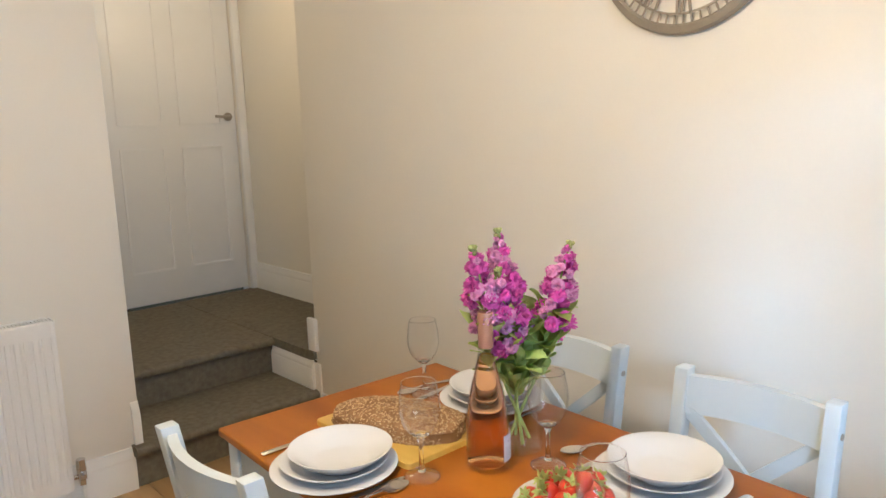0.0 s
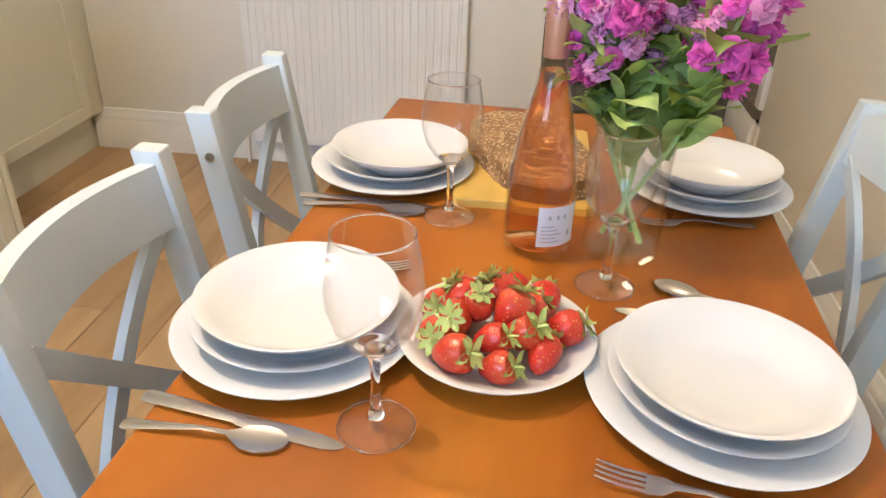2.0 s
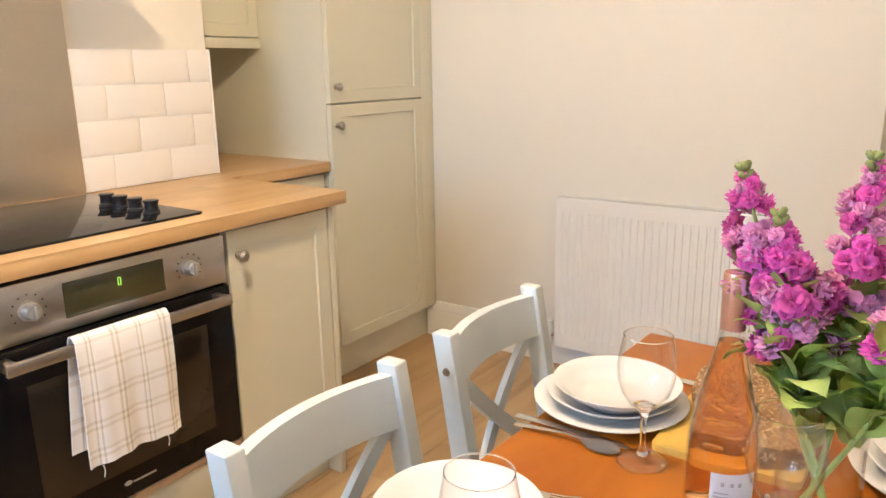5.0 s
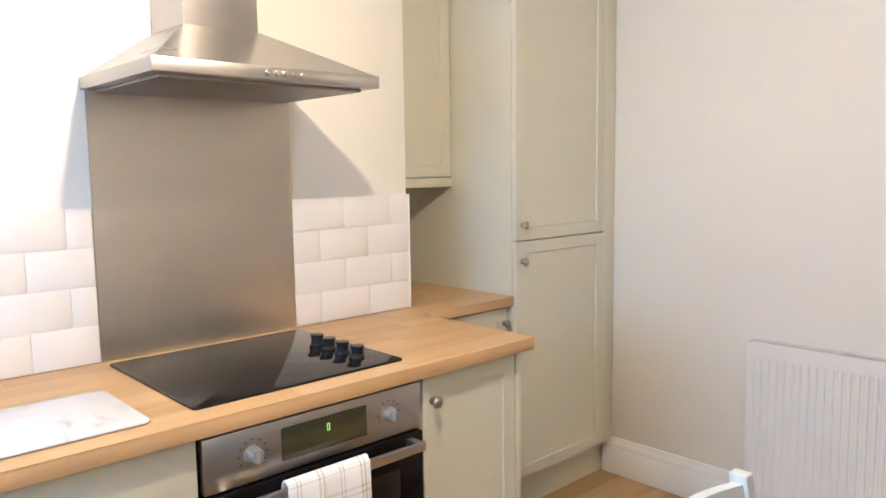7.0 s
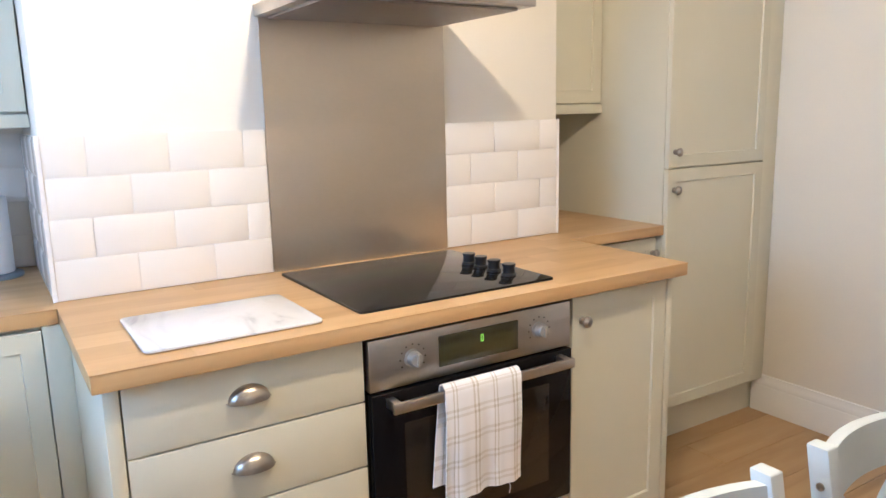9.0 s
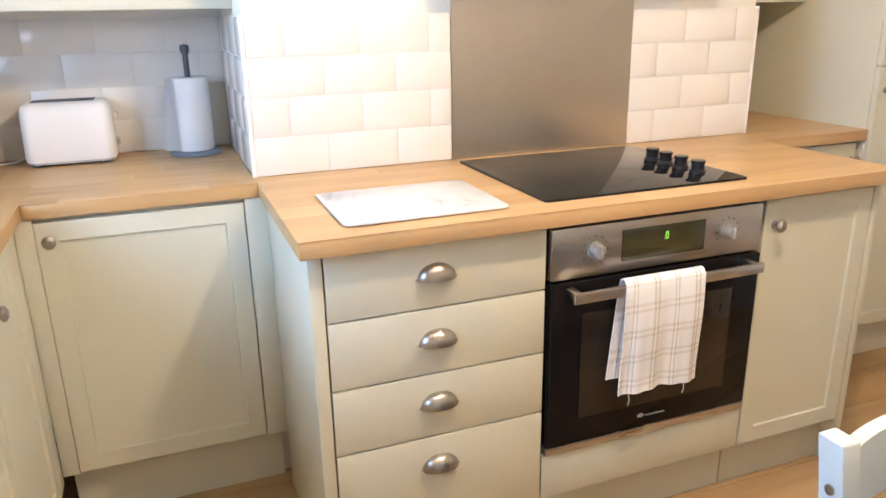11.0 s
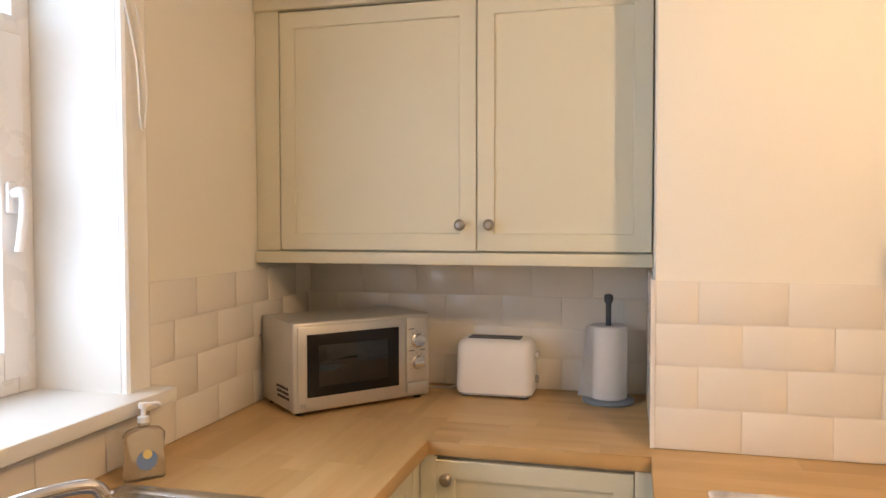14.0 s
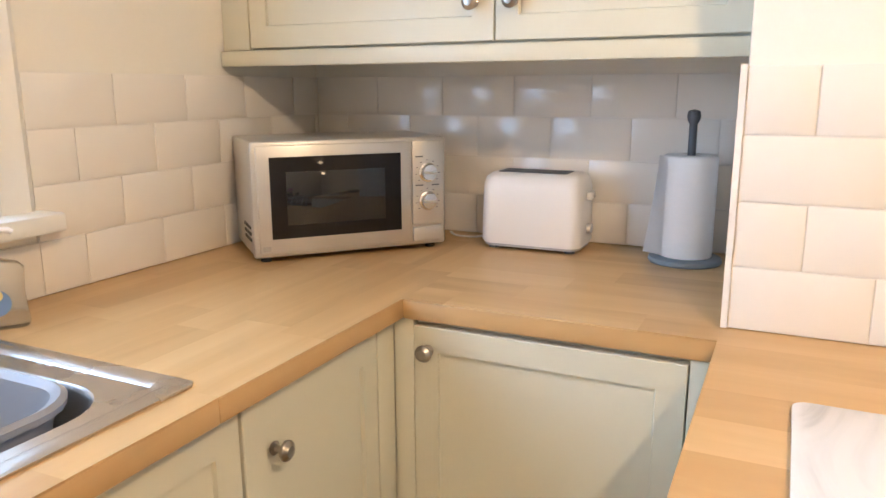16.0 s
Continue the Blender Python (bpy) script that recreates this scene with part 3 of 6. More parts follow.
part("plinth_panel", box(-0.004, 0.614, 0.0, 0.02, KICK + 0.003, 0.279, 0.0015), SAGE, oven, "painted filler panel under the oven")
part("plinth", box(-0.004, 0.614, 0.055, 0.075, 0, KICK), SAGE, oven)

# tea towel over the oven handle
CHECK, ctree, cb = principled("checked_towel")
n, link = ctree.nodes, ctree.links.new
tc = n.new("ShaderNodeTexCoord")
sep = n.new("ShaderNodeSeparateXYZ")
link(tc.outputs["UV"], sep.inputs[0])


def bands(channel, lines):
    total = None
    for place, width in lines:
        d = n.new("ShaderNodeMath")
        d.operation = "COMPARE"
        link(channel, d.inputs[0])
        d.inputs[1].default_value, d.inputs[2].default_value = place, width
        if total is None:
            total = d.outputs[0]
        else:
            m = n.new("ShaderNodeMath")
            m.operation = "MAXIMUM"
            link(total, m.inputs[0])
            link(d.outputs[0], m.inputs[1])
            total = m.outputs[0]
    return total


vlines = bands(sep.outputs[0], [(0.10, 0.008), (0.14, 0.008), (0.36, 0.012), (0.41, 0.012), (0.62, 0.008), (0.66, 0.008), (0.88, 0.012), (0.93, 0.012)])
hlines = bands(sep.outputs[1], [(k / 9 + 0.05, 0.006) for k in range(9)] + [(k / 9 + 0.075, 0.006) for k in range(9)])
mx = n.new("ShaderNodeMath")
mx.operation = "MULTIPLY_ADD"
link(vlines, mx.inputs[0])
mx.inputs[1].default_value = 0.5
hh = n.new("ShaderNodeMath")
hh.operation = "MULTIPLY"
link(hlines, hh.inputs[0])
hh.inputs[1].default_value = 0.3
link(hh.outputs[0], mx.inputs[2])
mc = n.new("ShaderNodeMix")
mc.data_type = "RGBA"
link(mx.outputs[0], mc.inputs[0])
mc.inputs[6].default_value, mc.inputs[7].default_value = (0.92, 0.90, 0.90, 1), (0.50, 0.43, 0.33, 1)
link(mc.outputs[2], cb.inputs["Base Color"])
cb.inputs["Roughness"].default_value = 0.95
weave = n.new("ShaderNodeTexNoise")
weave.inputs["Scale"].default_value = 500
wb = n.new("ShaderNodeBump")
wb.inputs["Strength"].default_value, wb.inputs["Distance"].default_value = 0.15, 0.001
link(weave.outputs[0], wb.inputs["Height"])
link(wb.outputs[0], cb.inputs["Normal"])


def towel_mesh():
    """Cloth folded over the bar: long front fall, shorter back fall, soft folds."""
    bm = bmesh.new()
    uv = bm.loops.layers.uv.new("UVMap")
    nu, path = 26, []
    for k in range(9):
        path.append((0.020, 0.480 + 0.25 * k / 8))
    for k in range(1, 8):
        a = math.pi * k / 8
        path.append((0.012 * math.cos(a) + 0.006, 0.732 + 0.011 * math.sin(a)))
    for k in range(16):
        path.append((-0.010 - 0.004 * math.sin(k / 3), 0.73 - 0.29 * k / 15))
    grid = []
    for i in range(nu + 1):
        u = i / nu
        row = []
        for j, (d, z) in enumerate(path):
            fall = max(0, 0.73 - z)
            x = 0.168 + 0.224 * u + (0.03 * u - 0.10 * (1 - u) if j < 9 else 0.02 * u) * fall + 0.01 * math.sin(5 * z) * fall
            y = d + fall * (0.022 * math.sin(u * 13 + 1.0) + 0.012 * math.sin(u * 27)) * (1 if d < 0 else 0.3)
            row.append((bm.verts.new((x, y, z + (0.02 * math.sin(3 * u) * fall if j > 15 else 0))), u, j / (len(path) - 1)))
        grid.append(row)
    for i in range(nu):
        for j in range(len(path) - 1):
            corner = (grid[i][j], grid[i + 1][j], grid[i + 1][j + 1], grid[i][j + 1])
            f = bm.faces.new([c[0] for c in corner])
            for lp, c in zip(f.loops, corner):
                lp[uv].uv = (c[1], c[2])
    bmesh.ops.recalc_face_normals(bm, faces=bm.faces)
    bmesh.ops.solidify(bm, geom=bm.faces[:], thickness=0.003)
    bmesh.ops.recalc_face_normals(bm, faces=bm.faces)
    return bm


towel = thing("tea_towel", "white and beige checked tea towel over the oven handle", "towel", pose(FX + 0.056, 0.560, 0, 0, 0, 90))
part("cloth", towel_mesh(), CHECK, towel)
for u in (0.1, 0.8):
    part("loose_thread", tube(bend([(0.168 + 0.23 * u, -0.012, 0.446), (0.170 + 0.23 * u, -0.013, 0.432), (0.167 + 0.23 * u, -0.012, 0.418)], 8), 0.001, 5), WHITE, towel)


# worktops, each strip of oak its own piece
def worktop(name, label, x0, x1, y0, y1, along, seed):
    """Stave worktop: body with a rounded front edge, and the staves laid on it."""
    top = thing(name, label, "worktop")
    part("worktop_body", box(x0, x1, y0, y1, CB, CT - 0.003, 0.003), OAK if along == "x" else OAK_Y, top)
    rng = random.Random(seed)
    strip = 0.095
    a0, a1, b0, b1 = (x0, x1, y0, y1) if along == "x" else (y0, y1, x0, x1)
    rows = max(1, round((b1 - b0) / strip))
    for r in range(rows):
        p, q = b0 + (b1 - b0) * r / rows, b0 + (b1 - b0) * (r + 1) / rows
        s = a0 - rng.uniform(0, 0.3)
        while s < a1:
            e = s + rng.uniform(0.28, 0.5)
            u, v = max(s, a0), min(e, a1)
            if a1 - v < 0.05:
                v = a1
            s = v if v == a1 else e
            if v - u > 0.01:
                b = box(u, v, p, q, CT - 0.003, CT) if along == "x" else box(p, q, u, v, CT - 0.003, CT)
                part("stave", b, OAK if along == "x" else OAK_Y, top)
    return top


SX0, SX1, SY0, SY1 = 0.548, 1.50, -1.095, -0.615    # sink opening
worktop("worktop", "oak stave worktop of the cooker run", 0.0, 0.648, 0.0 - 0.008, 1.60, "y", 3)
worktop("worktop", "oak stave worktop in the alcove corner", XB, 0.078, -0.56, -0.008, "y", 4)
worktop("worktop", "oak stave worktop round the corner of the sink run", XB, SX0 + 0.02, YW, -0.56, "x", 5)
worktop("worktop", "oak stave worktop in front of the sink", SX0 + 0.02, SX1, SY1 - 0.012, -0.56, "x", 6)
worktop("worktop", "oak stave worktop behind the sink", SX0 + 0.02, SX1, YW, SY0 + 0.012, "x", 7)
worktop("worktop", "oak stave worktop at the end of the sink run", SX1, 2.0, YW, -0.56, "x", 8)
worktop("worktop", "oak stave worktop beside the tall cabinet", XB, 0.135, 1.60, 2.085, "y", 9)

# alcove base cabinet (faces +x)
alc = base_unit("base_cabinet", "sage cream shaker cabinet in the alcove corner", pose(0.072, -0.565, 0, 0, 0, 90), 0.565, 0.6, ((0.025, 0.517),), ((0.056, 0.826),), 0.175)
part("filler", box(0.520, 0.5765, 0.001, 0.02, 0.175, CB - 0.002, 0.001), SAGE, alc)
part("corner_post", box(-0.0175, 0.0235, 0.001, 0.03, 0.175, CB - 0.002, 0.001), SAGE, alc)

# sink run cabinets (face +y); local x runs towards -x
for x1, x0, kx in ((0.505, 0.135, 0.44), (0.877, 0.508, 0.845), (1.25, 0.880, 0.910), (1.62, 1.253, 1.30), (2.0, 1.623, 1.95)):
    base_unit("base_cabinet", "sage cream shaker cabinet under the sink worktop", pose(x1, -0.583, 0, 0, 0, 180), x1 - x0, 0.55, ((0.002, x1 - x0 - 0.002),), ((x1 - kx, 0.785),), body_top=CB - 0.001 if x1 < 0.52 or x0 > 1.55 else 0.74)
post = structure("trim", box(0.072, 0.133, -0.603, -0.583, KICK, CB - 0.002, 0.001), SAGE, "painted corner post between the cabinets", "trim")

# cabinet beside the tall unit and the tall unit itself (face +x)
small = base_unit("base_cabinet", "narrow sage cream cabinet beside the tall unit", pose(0.105, 1.66, 0, 0, 0, 90), 0.42, 0.6, ((0.004, 0.416),), ((0.395, 0.812),))
TX = 0.145
tall = thing("tall_cabinet", "tall sage cream shaker larder cabinet by the wall", "tall cabinet", pose(TX, 2.085, 0, 0, 0, 90))
part("body", box(0.0, 0.62, 0.021, 0.71, KICK, 2.28), SAGE, tall)
part("plinth", box(0.0, 0.68, 0.055, 0.075, 0, KICK), SAGE, tall)
for z0, z1, kz in ((KICK + 0.004, 1.134, 1.055), (1.140, 2.27, 1.20)):
    d = part("door", shaker(0.585, z1 - z0), SAGE, tall, "", pose(0.003, 0, z0))
    knob(d, 0.033, kz - z0)
part("filler", box(0.592, 0.679, 0.004, 0.022, KICK, 2.28, 0.001), SAGE, tall)

# wall cabinets
wall_r = thing("wall_cabinet", "sage cream shaker wall cabinet beside the tall unit", "wall cabinet", pose(-0.215, BREAST + 0.003, 0, 0, 0, 90), "wall cabinets")
part("body", box(0, 0.43, 0.021, 0.355, 1.375, 2.20), CARCASS, wall_r)
part("door", shaker(0.424, 0.80), SAGE, wall_r, "", pose(0.003, 0, 1.392))
part("light_pelmet", box(0, 0.43, -0.004, 0.016, 1.350, 1.388, 0.002), SAGE, wall_r)

UX = -0.195
wall_l = thing("wall_cabinet", "double-door sage cream shaker wall cabinet in the alcove", "wall cabinet", pose(UX, YW + 0.002, 0, 0, 0, 90), "wall cabinets")
UW = -YW - 0.004
part("body", box(0.0, UW, 0.021, 0.372, 1.375, 2.13), CARCASS, wall_l)
part("filler", box(0.0, 0.078, 0.001, 0.021, 1.392, 2.125, 0.001), SAGE, wall_l)
mid = -0.492 - YW
for x0, x1, kx in ((0.082, mid - 0.002, mid - 0.045), (mid + 0.002, UW - 0.003, mid + 0.04)):
    d = part("door", shaker(x1 - x0, 0.722), SAGE, wall_l, "", pose(x0, 0, 1.396))
    knob(d, kx - x0, 0.075)
part("pelmet", box(0, UW, -0.012, 0.015, 1.355, 1.390, 0.003), SAGE, wall_l, "painted light pelmet")
part("cornice", box(0, UW, -0.014, 0.02, 2.124, 2.180, 0.005), SAGE, wall_l, "painted cornice")

# hob, hood, splashback
hob = thing("ceramic_hob", "black glass ceramic hob with four black knobs", "hob")
part("glass_top", extrude_outline(rounded(0.055, 0.575, 0.568, 1.150, 0.012), CT, CT + 0.006, 0.0015), BLACKGLASS, hob)
KN = as_mesh("hob_knob", lathe([(0, 0), (0.021, 0), (0.021, 0.006), (0.0175, 0.008), (0.0165, 0.024), (0.019, 0.028), (0.0185, 0.033), (0, 0.034)], 28), BLACK, 40)
for x in (0.285, 0.345, 0.41, 0.478):
    part("control_knob", KN, None, hob, "black ribbed knob", pose(x, 1.068, CT + 0.006))

hood = thing("cooker_hood", "brushed steel chimney cooker hood", "cooker hood")
HY0, HY1, HX, HZ = 0.557, 1.165, 0.478, 1.640
part("canopy_rim", box(0.004, HX, HY0, HY1, HZ, HZ + 0.032, 0.002), STEEL, hood)
b = bmesh.new()
DYC = (HY0 + HY1) / 2 - 0.005
low = [b.verts.new(p) for p in ((0.004, HY0 + 0.003, HZ + 0.031), (HX - 0.003, HY0 + 0.003, HZ + 0.031), (HX - 0.003, HY1 - 0.003, HZ + 0.031), (0.004, HY1 - 0.003, HZ + 0.031))]
high = [b.verts.new(p) for p in ((0.004, DYC - 0.110, HZ + 0.158), (0.217, DYC - 0.110, HZ + 0.158), (0.217, DYC + 0.110, HZ + 0.158), (0.004, DYC + 0.110, HZ + 0.158))]
for i in range(4):
    b.faces.new((low[i], low[(i + 1) % 4], high[(i + 1) % 4], high[i]))
b.faces.new(high)
bmesh.ops.recalc_face_normals(b, faces=b.faces)
bmesh.ops.bevel(b, geom=list(b.edges), offset=0.003, segments=2, profile=0.5, affect="EDGES")
part("canopy", b, STEEL, hood)
part("flue", box(0.004, 0.21, DYC - 0.105, DYC + 0.105, HZ + 0.152, TOP, 0.002), STEEL, hood)
part("grease_filter", box(0.03, HX - 0.04, HY0 + 0.03, HY1 - 0.03, HZ - 0.008, HZ + 0.001, 0.003), mat("filter_mesh", (0.30, 0.28, 0.26), 0.45, 1.0, vary=0.3, scale=120, fine=300, bump=0.4), hood)
for k in range(5):
    part("push_button", lathe([(0, 0), (0.007, 0), (0.007, 0.006), (0.005, 0.008), (0, 0.008)], 14), CHROME, hood, "", pose(HX, 0.83 + 0.024 * k, HZ + 0.016, 0, 90, 0))
splash = thing("steel_splashback", "brushed stainless steel sheet behind the hob", "splashback")
part("sheet", box(0.0095, 0.0115, 0.567, 1.168, CT + 0.001, HZ - 0.001), SPLASH, splash)

# glass worktop saver printed as marble
board = thing("worktop_saver", "white marble-print glass chopping board on the worktop", "chopping board")
b = extrude_outline(rounded(0.292, 0.588, 0.098, 0.475, 0.018), CT + 0.003, CT + 0.008, 0.001)
part("glass_plate", b, MARBLE, board)
for x, y in ((0.32, 0.13), (0.56, 0.13), (0.32, 0.445), (0.56, 0.445)):
    part("rubber_foot", lathe([(0, 0), (0.006, 0), (0.006, 0.0035), (0, 0.0035)], 12), PLASTIC, board, "", pose(x, y, CT))

# sink with drainer, washing-up bowl, tap, rack, soap
SINKSTEEL = mat("satin_sink_steel", (0.62, 0.60, 0.58), 0.26, 1.0, vary=0.06, scale=5, fine=60, bump=0.02)
GREYBOWL = mat("grey_plastic_bowl", (0.27, 0.275, 0.295), 0.38, vary=0.03)


def ring_slab(bm, outer, inner, z_out, z_in):
    """A flat band between two outlines of equal length."""
    a = [bm.verts.new((x, y, z_out)) for x, y in outer]
    b = [bm.verts.new((x, y, z_in)) for x, y in inner]
    n = len(a)
    for i in range(n):
        bm.faces.new((a[i], a[(i + 1) % n], b[(i + 1) % n], b[i]))
    return a, b


def stack(outlines, cap_last=False, cap_first=False):
    """A skin over a stack of outlines [(outline, z), ...]."""
    bm = bmesh.new()
    rings = [[bm.verts.new((x, y, z)) for x, y in o] for o, z in outlines]
    n = len(rings[0])
    for a, b in zip(rings, rings[1:]):
        for i in range(n):
            bm.faces.new((a[i], a[(i + 1) % n], b[(i + 1) % n], b[i]))
    if cap_last:
        bm.faces.new(rings[-1])
    if cap_first:
        bm.faces.new(rings[0][::-1])
    bmesh.ops.recalc_face_normals(bm, faces=bm.faces)
    return bm


sink = thing("inset_sink", "stainless steel inset sink with a drainer", "sink")
BX0, BX1, BY0, BY1 = 0.625, 1.005, -1.035, -0.675
rim = stack([(rounded(SX0, SX1, SY0, SY1, 0.012), CT + 0.001), (rounded(SX0, SX1, SY0, SY1, 0.012), CT + 0.004), (rounded(SX0 + 0.025, SX1 - 0.025, SY0 + 0.022, SY1 - 0.022, 0.012), CT + 0.008), (rounded(SX0 + 0.036, SX1 - 0.036, SY0 + 0.034, SY1 - 0.034, 0.02), CT + 0.001)])
part("rim", rim, SINKSTEEL, sink)
deck = bmesh.new()
o1 = rounded(SX0 + 0.036, 1.04, SY0 + 0.034, SY1 - 0.034, 0.02)
ring_slab(deck, o1, rounded(BX0 - 0.006, BX1 + 0.006, BY0 - 0.006, BY1 + 0.006, 0.085), CT + 0.001, CT + 0.0015)
ring_slab(deck, rounded(BX0 - 0.006, BX1 + 0.006, BY0 - 0.006, BY1 + 0.006, 0.085), rounded(BX0, BX1, BY0, BY1, 0.08), CT + 0.0015, CT - 0.006)
ring_slab(deck, rounded(BX0, BX1, BY0, BY1, 0.08), rounded(BX0 + 0.02, BX1 - 0.02, BY0 + 0.02, BY1 - 0.02, 0.06), CT - 0.006, CT - 0.15)
deck.faces.new([deck.verts.new((x, y, CT - 0.15)) for x, y in rounded(BX0 + 0.02, BX1 - 0.02, BY0 + 0.02, BY1 - 0.02, 0.06)])
bmesh.ops.remove_doubles(deck, verts=deck.verts, dist=0.0003)
bmesh.ops.recalc_face_normals(deck, faces=deck.faces)
part("bowl", deck, SINKSTEEL, sink)
part("drainer", box(1.04, SX1 - 0.036, SY0 + 0.034, SY1 - 0.034, CT - 0.012, CT + 0.0005), SINKSTEEL, sink)
for k in range(6):
    part("drainer_rib", tube([(1.07, SY0 + 0.10 + 0.055 * k, CT + 0.0005), (1.42, SY0 + 0.10 + 0.055 * k, CT + 0.0005)], 0.004, 8), SINKSTEEL, sink)
part("plug_cap", lathe([(0, 0), (0.021, 0), (0.021, 0.003), (0.018, 0.005), (0, 0.006)], 28), CHROME, sink, "round steel cap", pose(1.03, -0.648, CT + 0.002))

wash = thing("washing_up_bowl", "grey plastic washing-up bowl standing in the sink", "washing-up bowl")
zr = CT + 0.002
wb = stack([(rounded(0.665, 0.945, -0.995, -0.735, 0.06), zr - 0.135), (rounded(0.645, 0.975, -1.020, -0.715, 0.075), zr - 0.004), (rounded(0.632, 0.988, -1.032, -0.703, 0.085), zr - 0.006), (rounded(0.630, 0.990, -1.034, -0.701, 0.087), zr + 0.003), (rounded(0.638, 0.982, -1.027, -0.708, 0.08), zr + 0.008), (rounded(0.650, 0.970, -1.016, -0.720, 0.07), zr + 0.002), (rounded(0.672, 0.938, -0.988, -0.742, 0.055), zr - 0.130)], True, True)
part("basin", wb, GREYBOWL, wash)

tap = thing("mixer_tap", "chrome kitchen mixer tap behind the sink", "tap")
part("base", lathe([(0, 0), (0.028, 0), (0.028, 0.006), (0.022, 0.012), (0.021, 0.075), (0.016, 0.088), (0, 0.090)], 28), CHROME, tap, "", pose(1.13, -1.130, CT))
part("spout", tube(bend([(1.13, -1.125, CT + 0.060), (1.07, -1.055, CT + 0.098), (0.97, -0.945, CT + 0.138), (0.905, -0.884, CT + 0.142), (0.885, -0.868, CT + 0.120)], 32), [0.014] * 8 + [0.0115] * 25, 16), CHROME, tap)
part("nozzle", lathe([(0, 0), (0.012, 0), (0.012, 0.022), (0, 0.022)], 20), CHROME, tap, "", pose(0.885, -0.868, CT + 0.104))
part("lever", tube([(1.13, -1.13, CT + 0.085), (1.16, -1.16, CT + 0.135)], 0.007, 10), CHROME, tap)

rack = thing("dish_rack", "black wire dish rack standing on the drainer", "dish rack")
RX0, RX1, RY0, RY1, RZ = 1.055, 1.40, -1.05, -0.672, CT + 0.075
part("top_rim", tube([(x, y, RZ) for x, y in rounded(RX0, RX1, RY0, RY1, 0.02, 4)], 0.0021, 8, None, True), BLACK, rack)
part("lower_rim", tube([(x, y, CT + 0.018) for x, y in rounded(RX0 + 0.03, RX1 - 0.03, RY0 + 0.03, RY1 - 0.03, 0.03, 4)], 0.0025, 8, None, True), BLACK, rack)
for k in range(11):
    x = RX0 + 0.012 + (RX1 - RX0 - 0.024) * k / 10
    part("wire", tube(bend([(x, RY1, RZ), (x, RY1 - 0.01, CT + 0.04), (x, RY1 - 0.035, CT + 0.016), (x, RY0 + 0.035, CT + 0.016), (x, RY0 + 0.01, CT + 0.04), (x, RY0, RZ)], 20), 0.0014, 6), BLACK, rack)
for k in range(8):
    y = RY0 + 0.03 + (RY1 - RY0 - 0.06) * k / 7
    part("wire", tube(bend([(RX0, y, RZ), (RX0 + 0.012, y, CT + 0.04), (RX0 + 0.035, y, CT + 0.019), (RX1 - 0.035, y, CT + 0.019)], 15), 0.0014, 6), BLACK, rack)
for k in range(8):
    y = RY0 + 0.08 + 0.03 * k
    part("plate_divider", tube(bend([(RX0 + 0.08, y, CT + 0.018), (RX0 + 0.10, y + 0.004, CT + 0.075), (RX0 + 0.125, y + 0.004, CT + 0.078), (RX0 + 0.17, y, CT + 0.018)], 15), 0.0022, 6), BLACK, rack)
for x in (RX0 + 0.06, RX1 - 0.06):
    for y in (RY0 + 0.06, RY1 - 0.06):
        part("rubber_foot", lathe([(0, 0), (0.006, 0), (0.006, 0.016), (0, 0.016)], 10), BLACK, rack, "", pose(x, y, CT + 0.001))

soap = thing("soap_bottle", "clear pump soap bottle with a blue label under the sill", "soap bottle", pose(0.50, -1.085, CT, 0, 0, 142))
SOAPY = glass_mat("pale_liquid_soap", (0.94, 0.92, 0.85), 1.3, 0.2)
SOAPY.node_tree.nodes["Principled BSDF"].inputs["Transmission Weight"].default_value = 0.85
sb = stack([(rounded(-0.043, 0.043, -0.018, 0.018, 0.015), 0.0), (rounded(-0.045, 0.045, -0.02, 0.02, 0.017), 0.006), (rounded(-0.041, 0.041, -0.019, 0.019, 0.016), 0.055), (rounded(-0.044, 0.044, -0.02, 0.02, 0.017), 0.098), (rounded(-0.035, 0.035, -0.018, 0.018, 0.014), 0.108), (rounded(-0.012, 0.012, -0.012, 0.012, 0.011), 0.114), (rounded(-0.011, 0.011, -0.011, 0.011, 0.0105), 0.126)], True, True)
part("bottle", sb, SOAPY, soap, "see-through bottle of pale soap")
part("label", lathe([(0, 0), (0.022, 0), (0.022, 0.0012), (0, 0.0012)], 28), mat("blue_label", (0.17, 0.28, 0.52), 0.3), soap, "round blue label", pose(0, -0.0205, 0.045, 90))
part("label_patch", lathe([(0, 0), (0.010, 0), (0.010, 0.0022), (0, 0.0022)], 22), mat("yellow_print", (0.75, 0.62, 0.25), 0.3), soap, "yellow print", pose(0.001, -0.0205, 0.058, 90))
part("pump", lathe([(0, 0), (0.0125, 0), (0.0125, 0.012), (0.006, 0.015), (0.005, 0.03), (0.010, 0.031), (0.010, 0.042), (0, 0.043)], 20), PLASTIC, soap, "white pump", pose(0, 0, 0.124))
part("nozzle", tube([(0, 0, 0.160), (0.028, 0, 0.161), (0.034, 0, 0.157)], 0.005, 8), PLASTIC, soap)

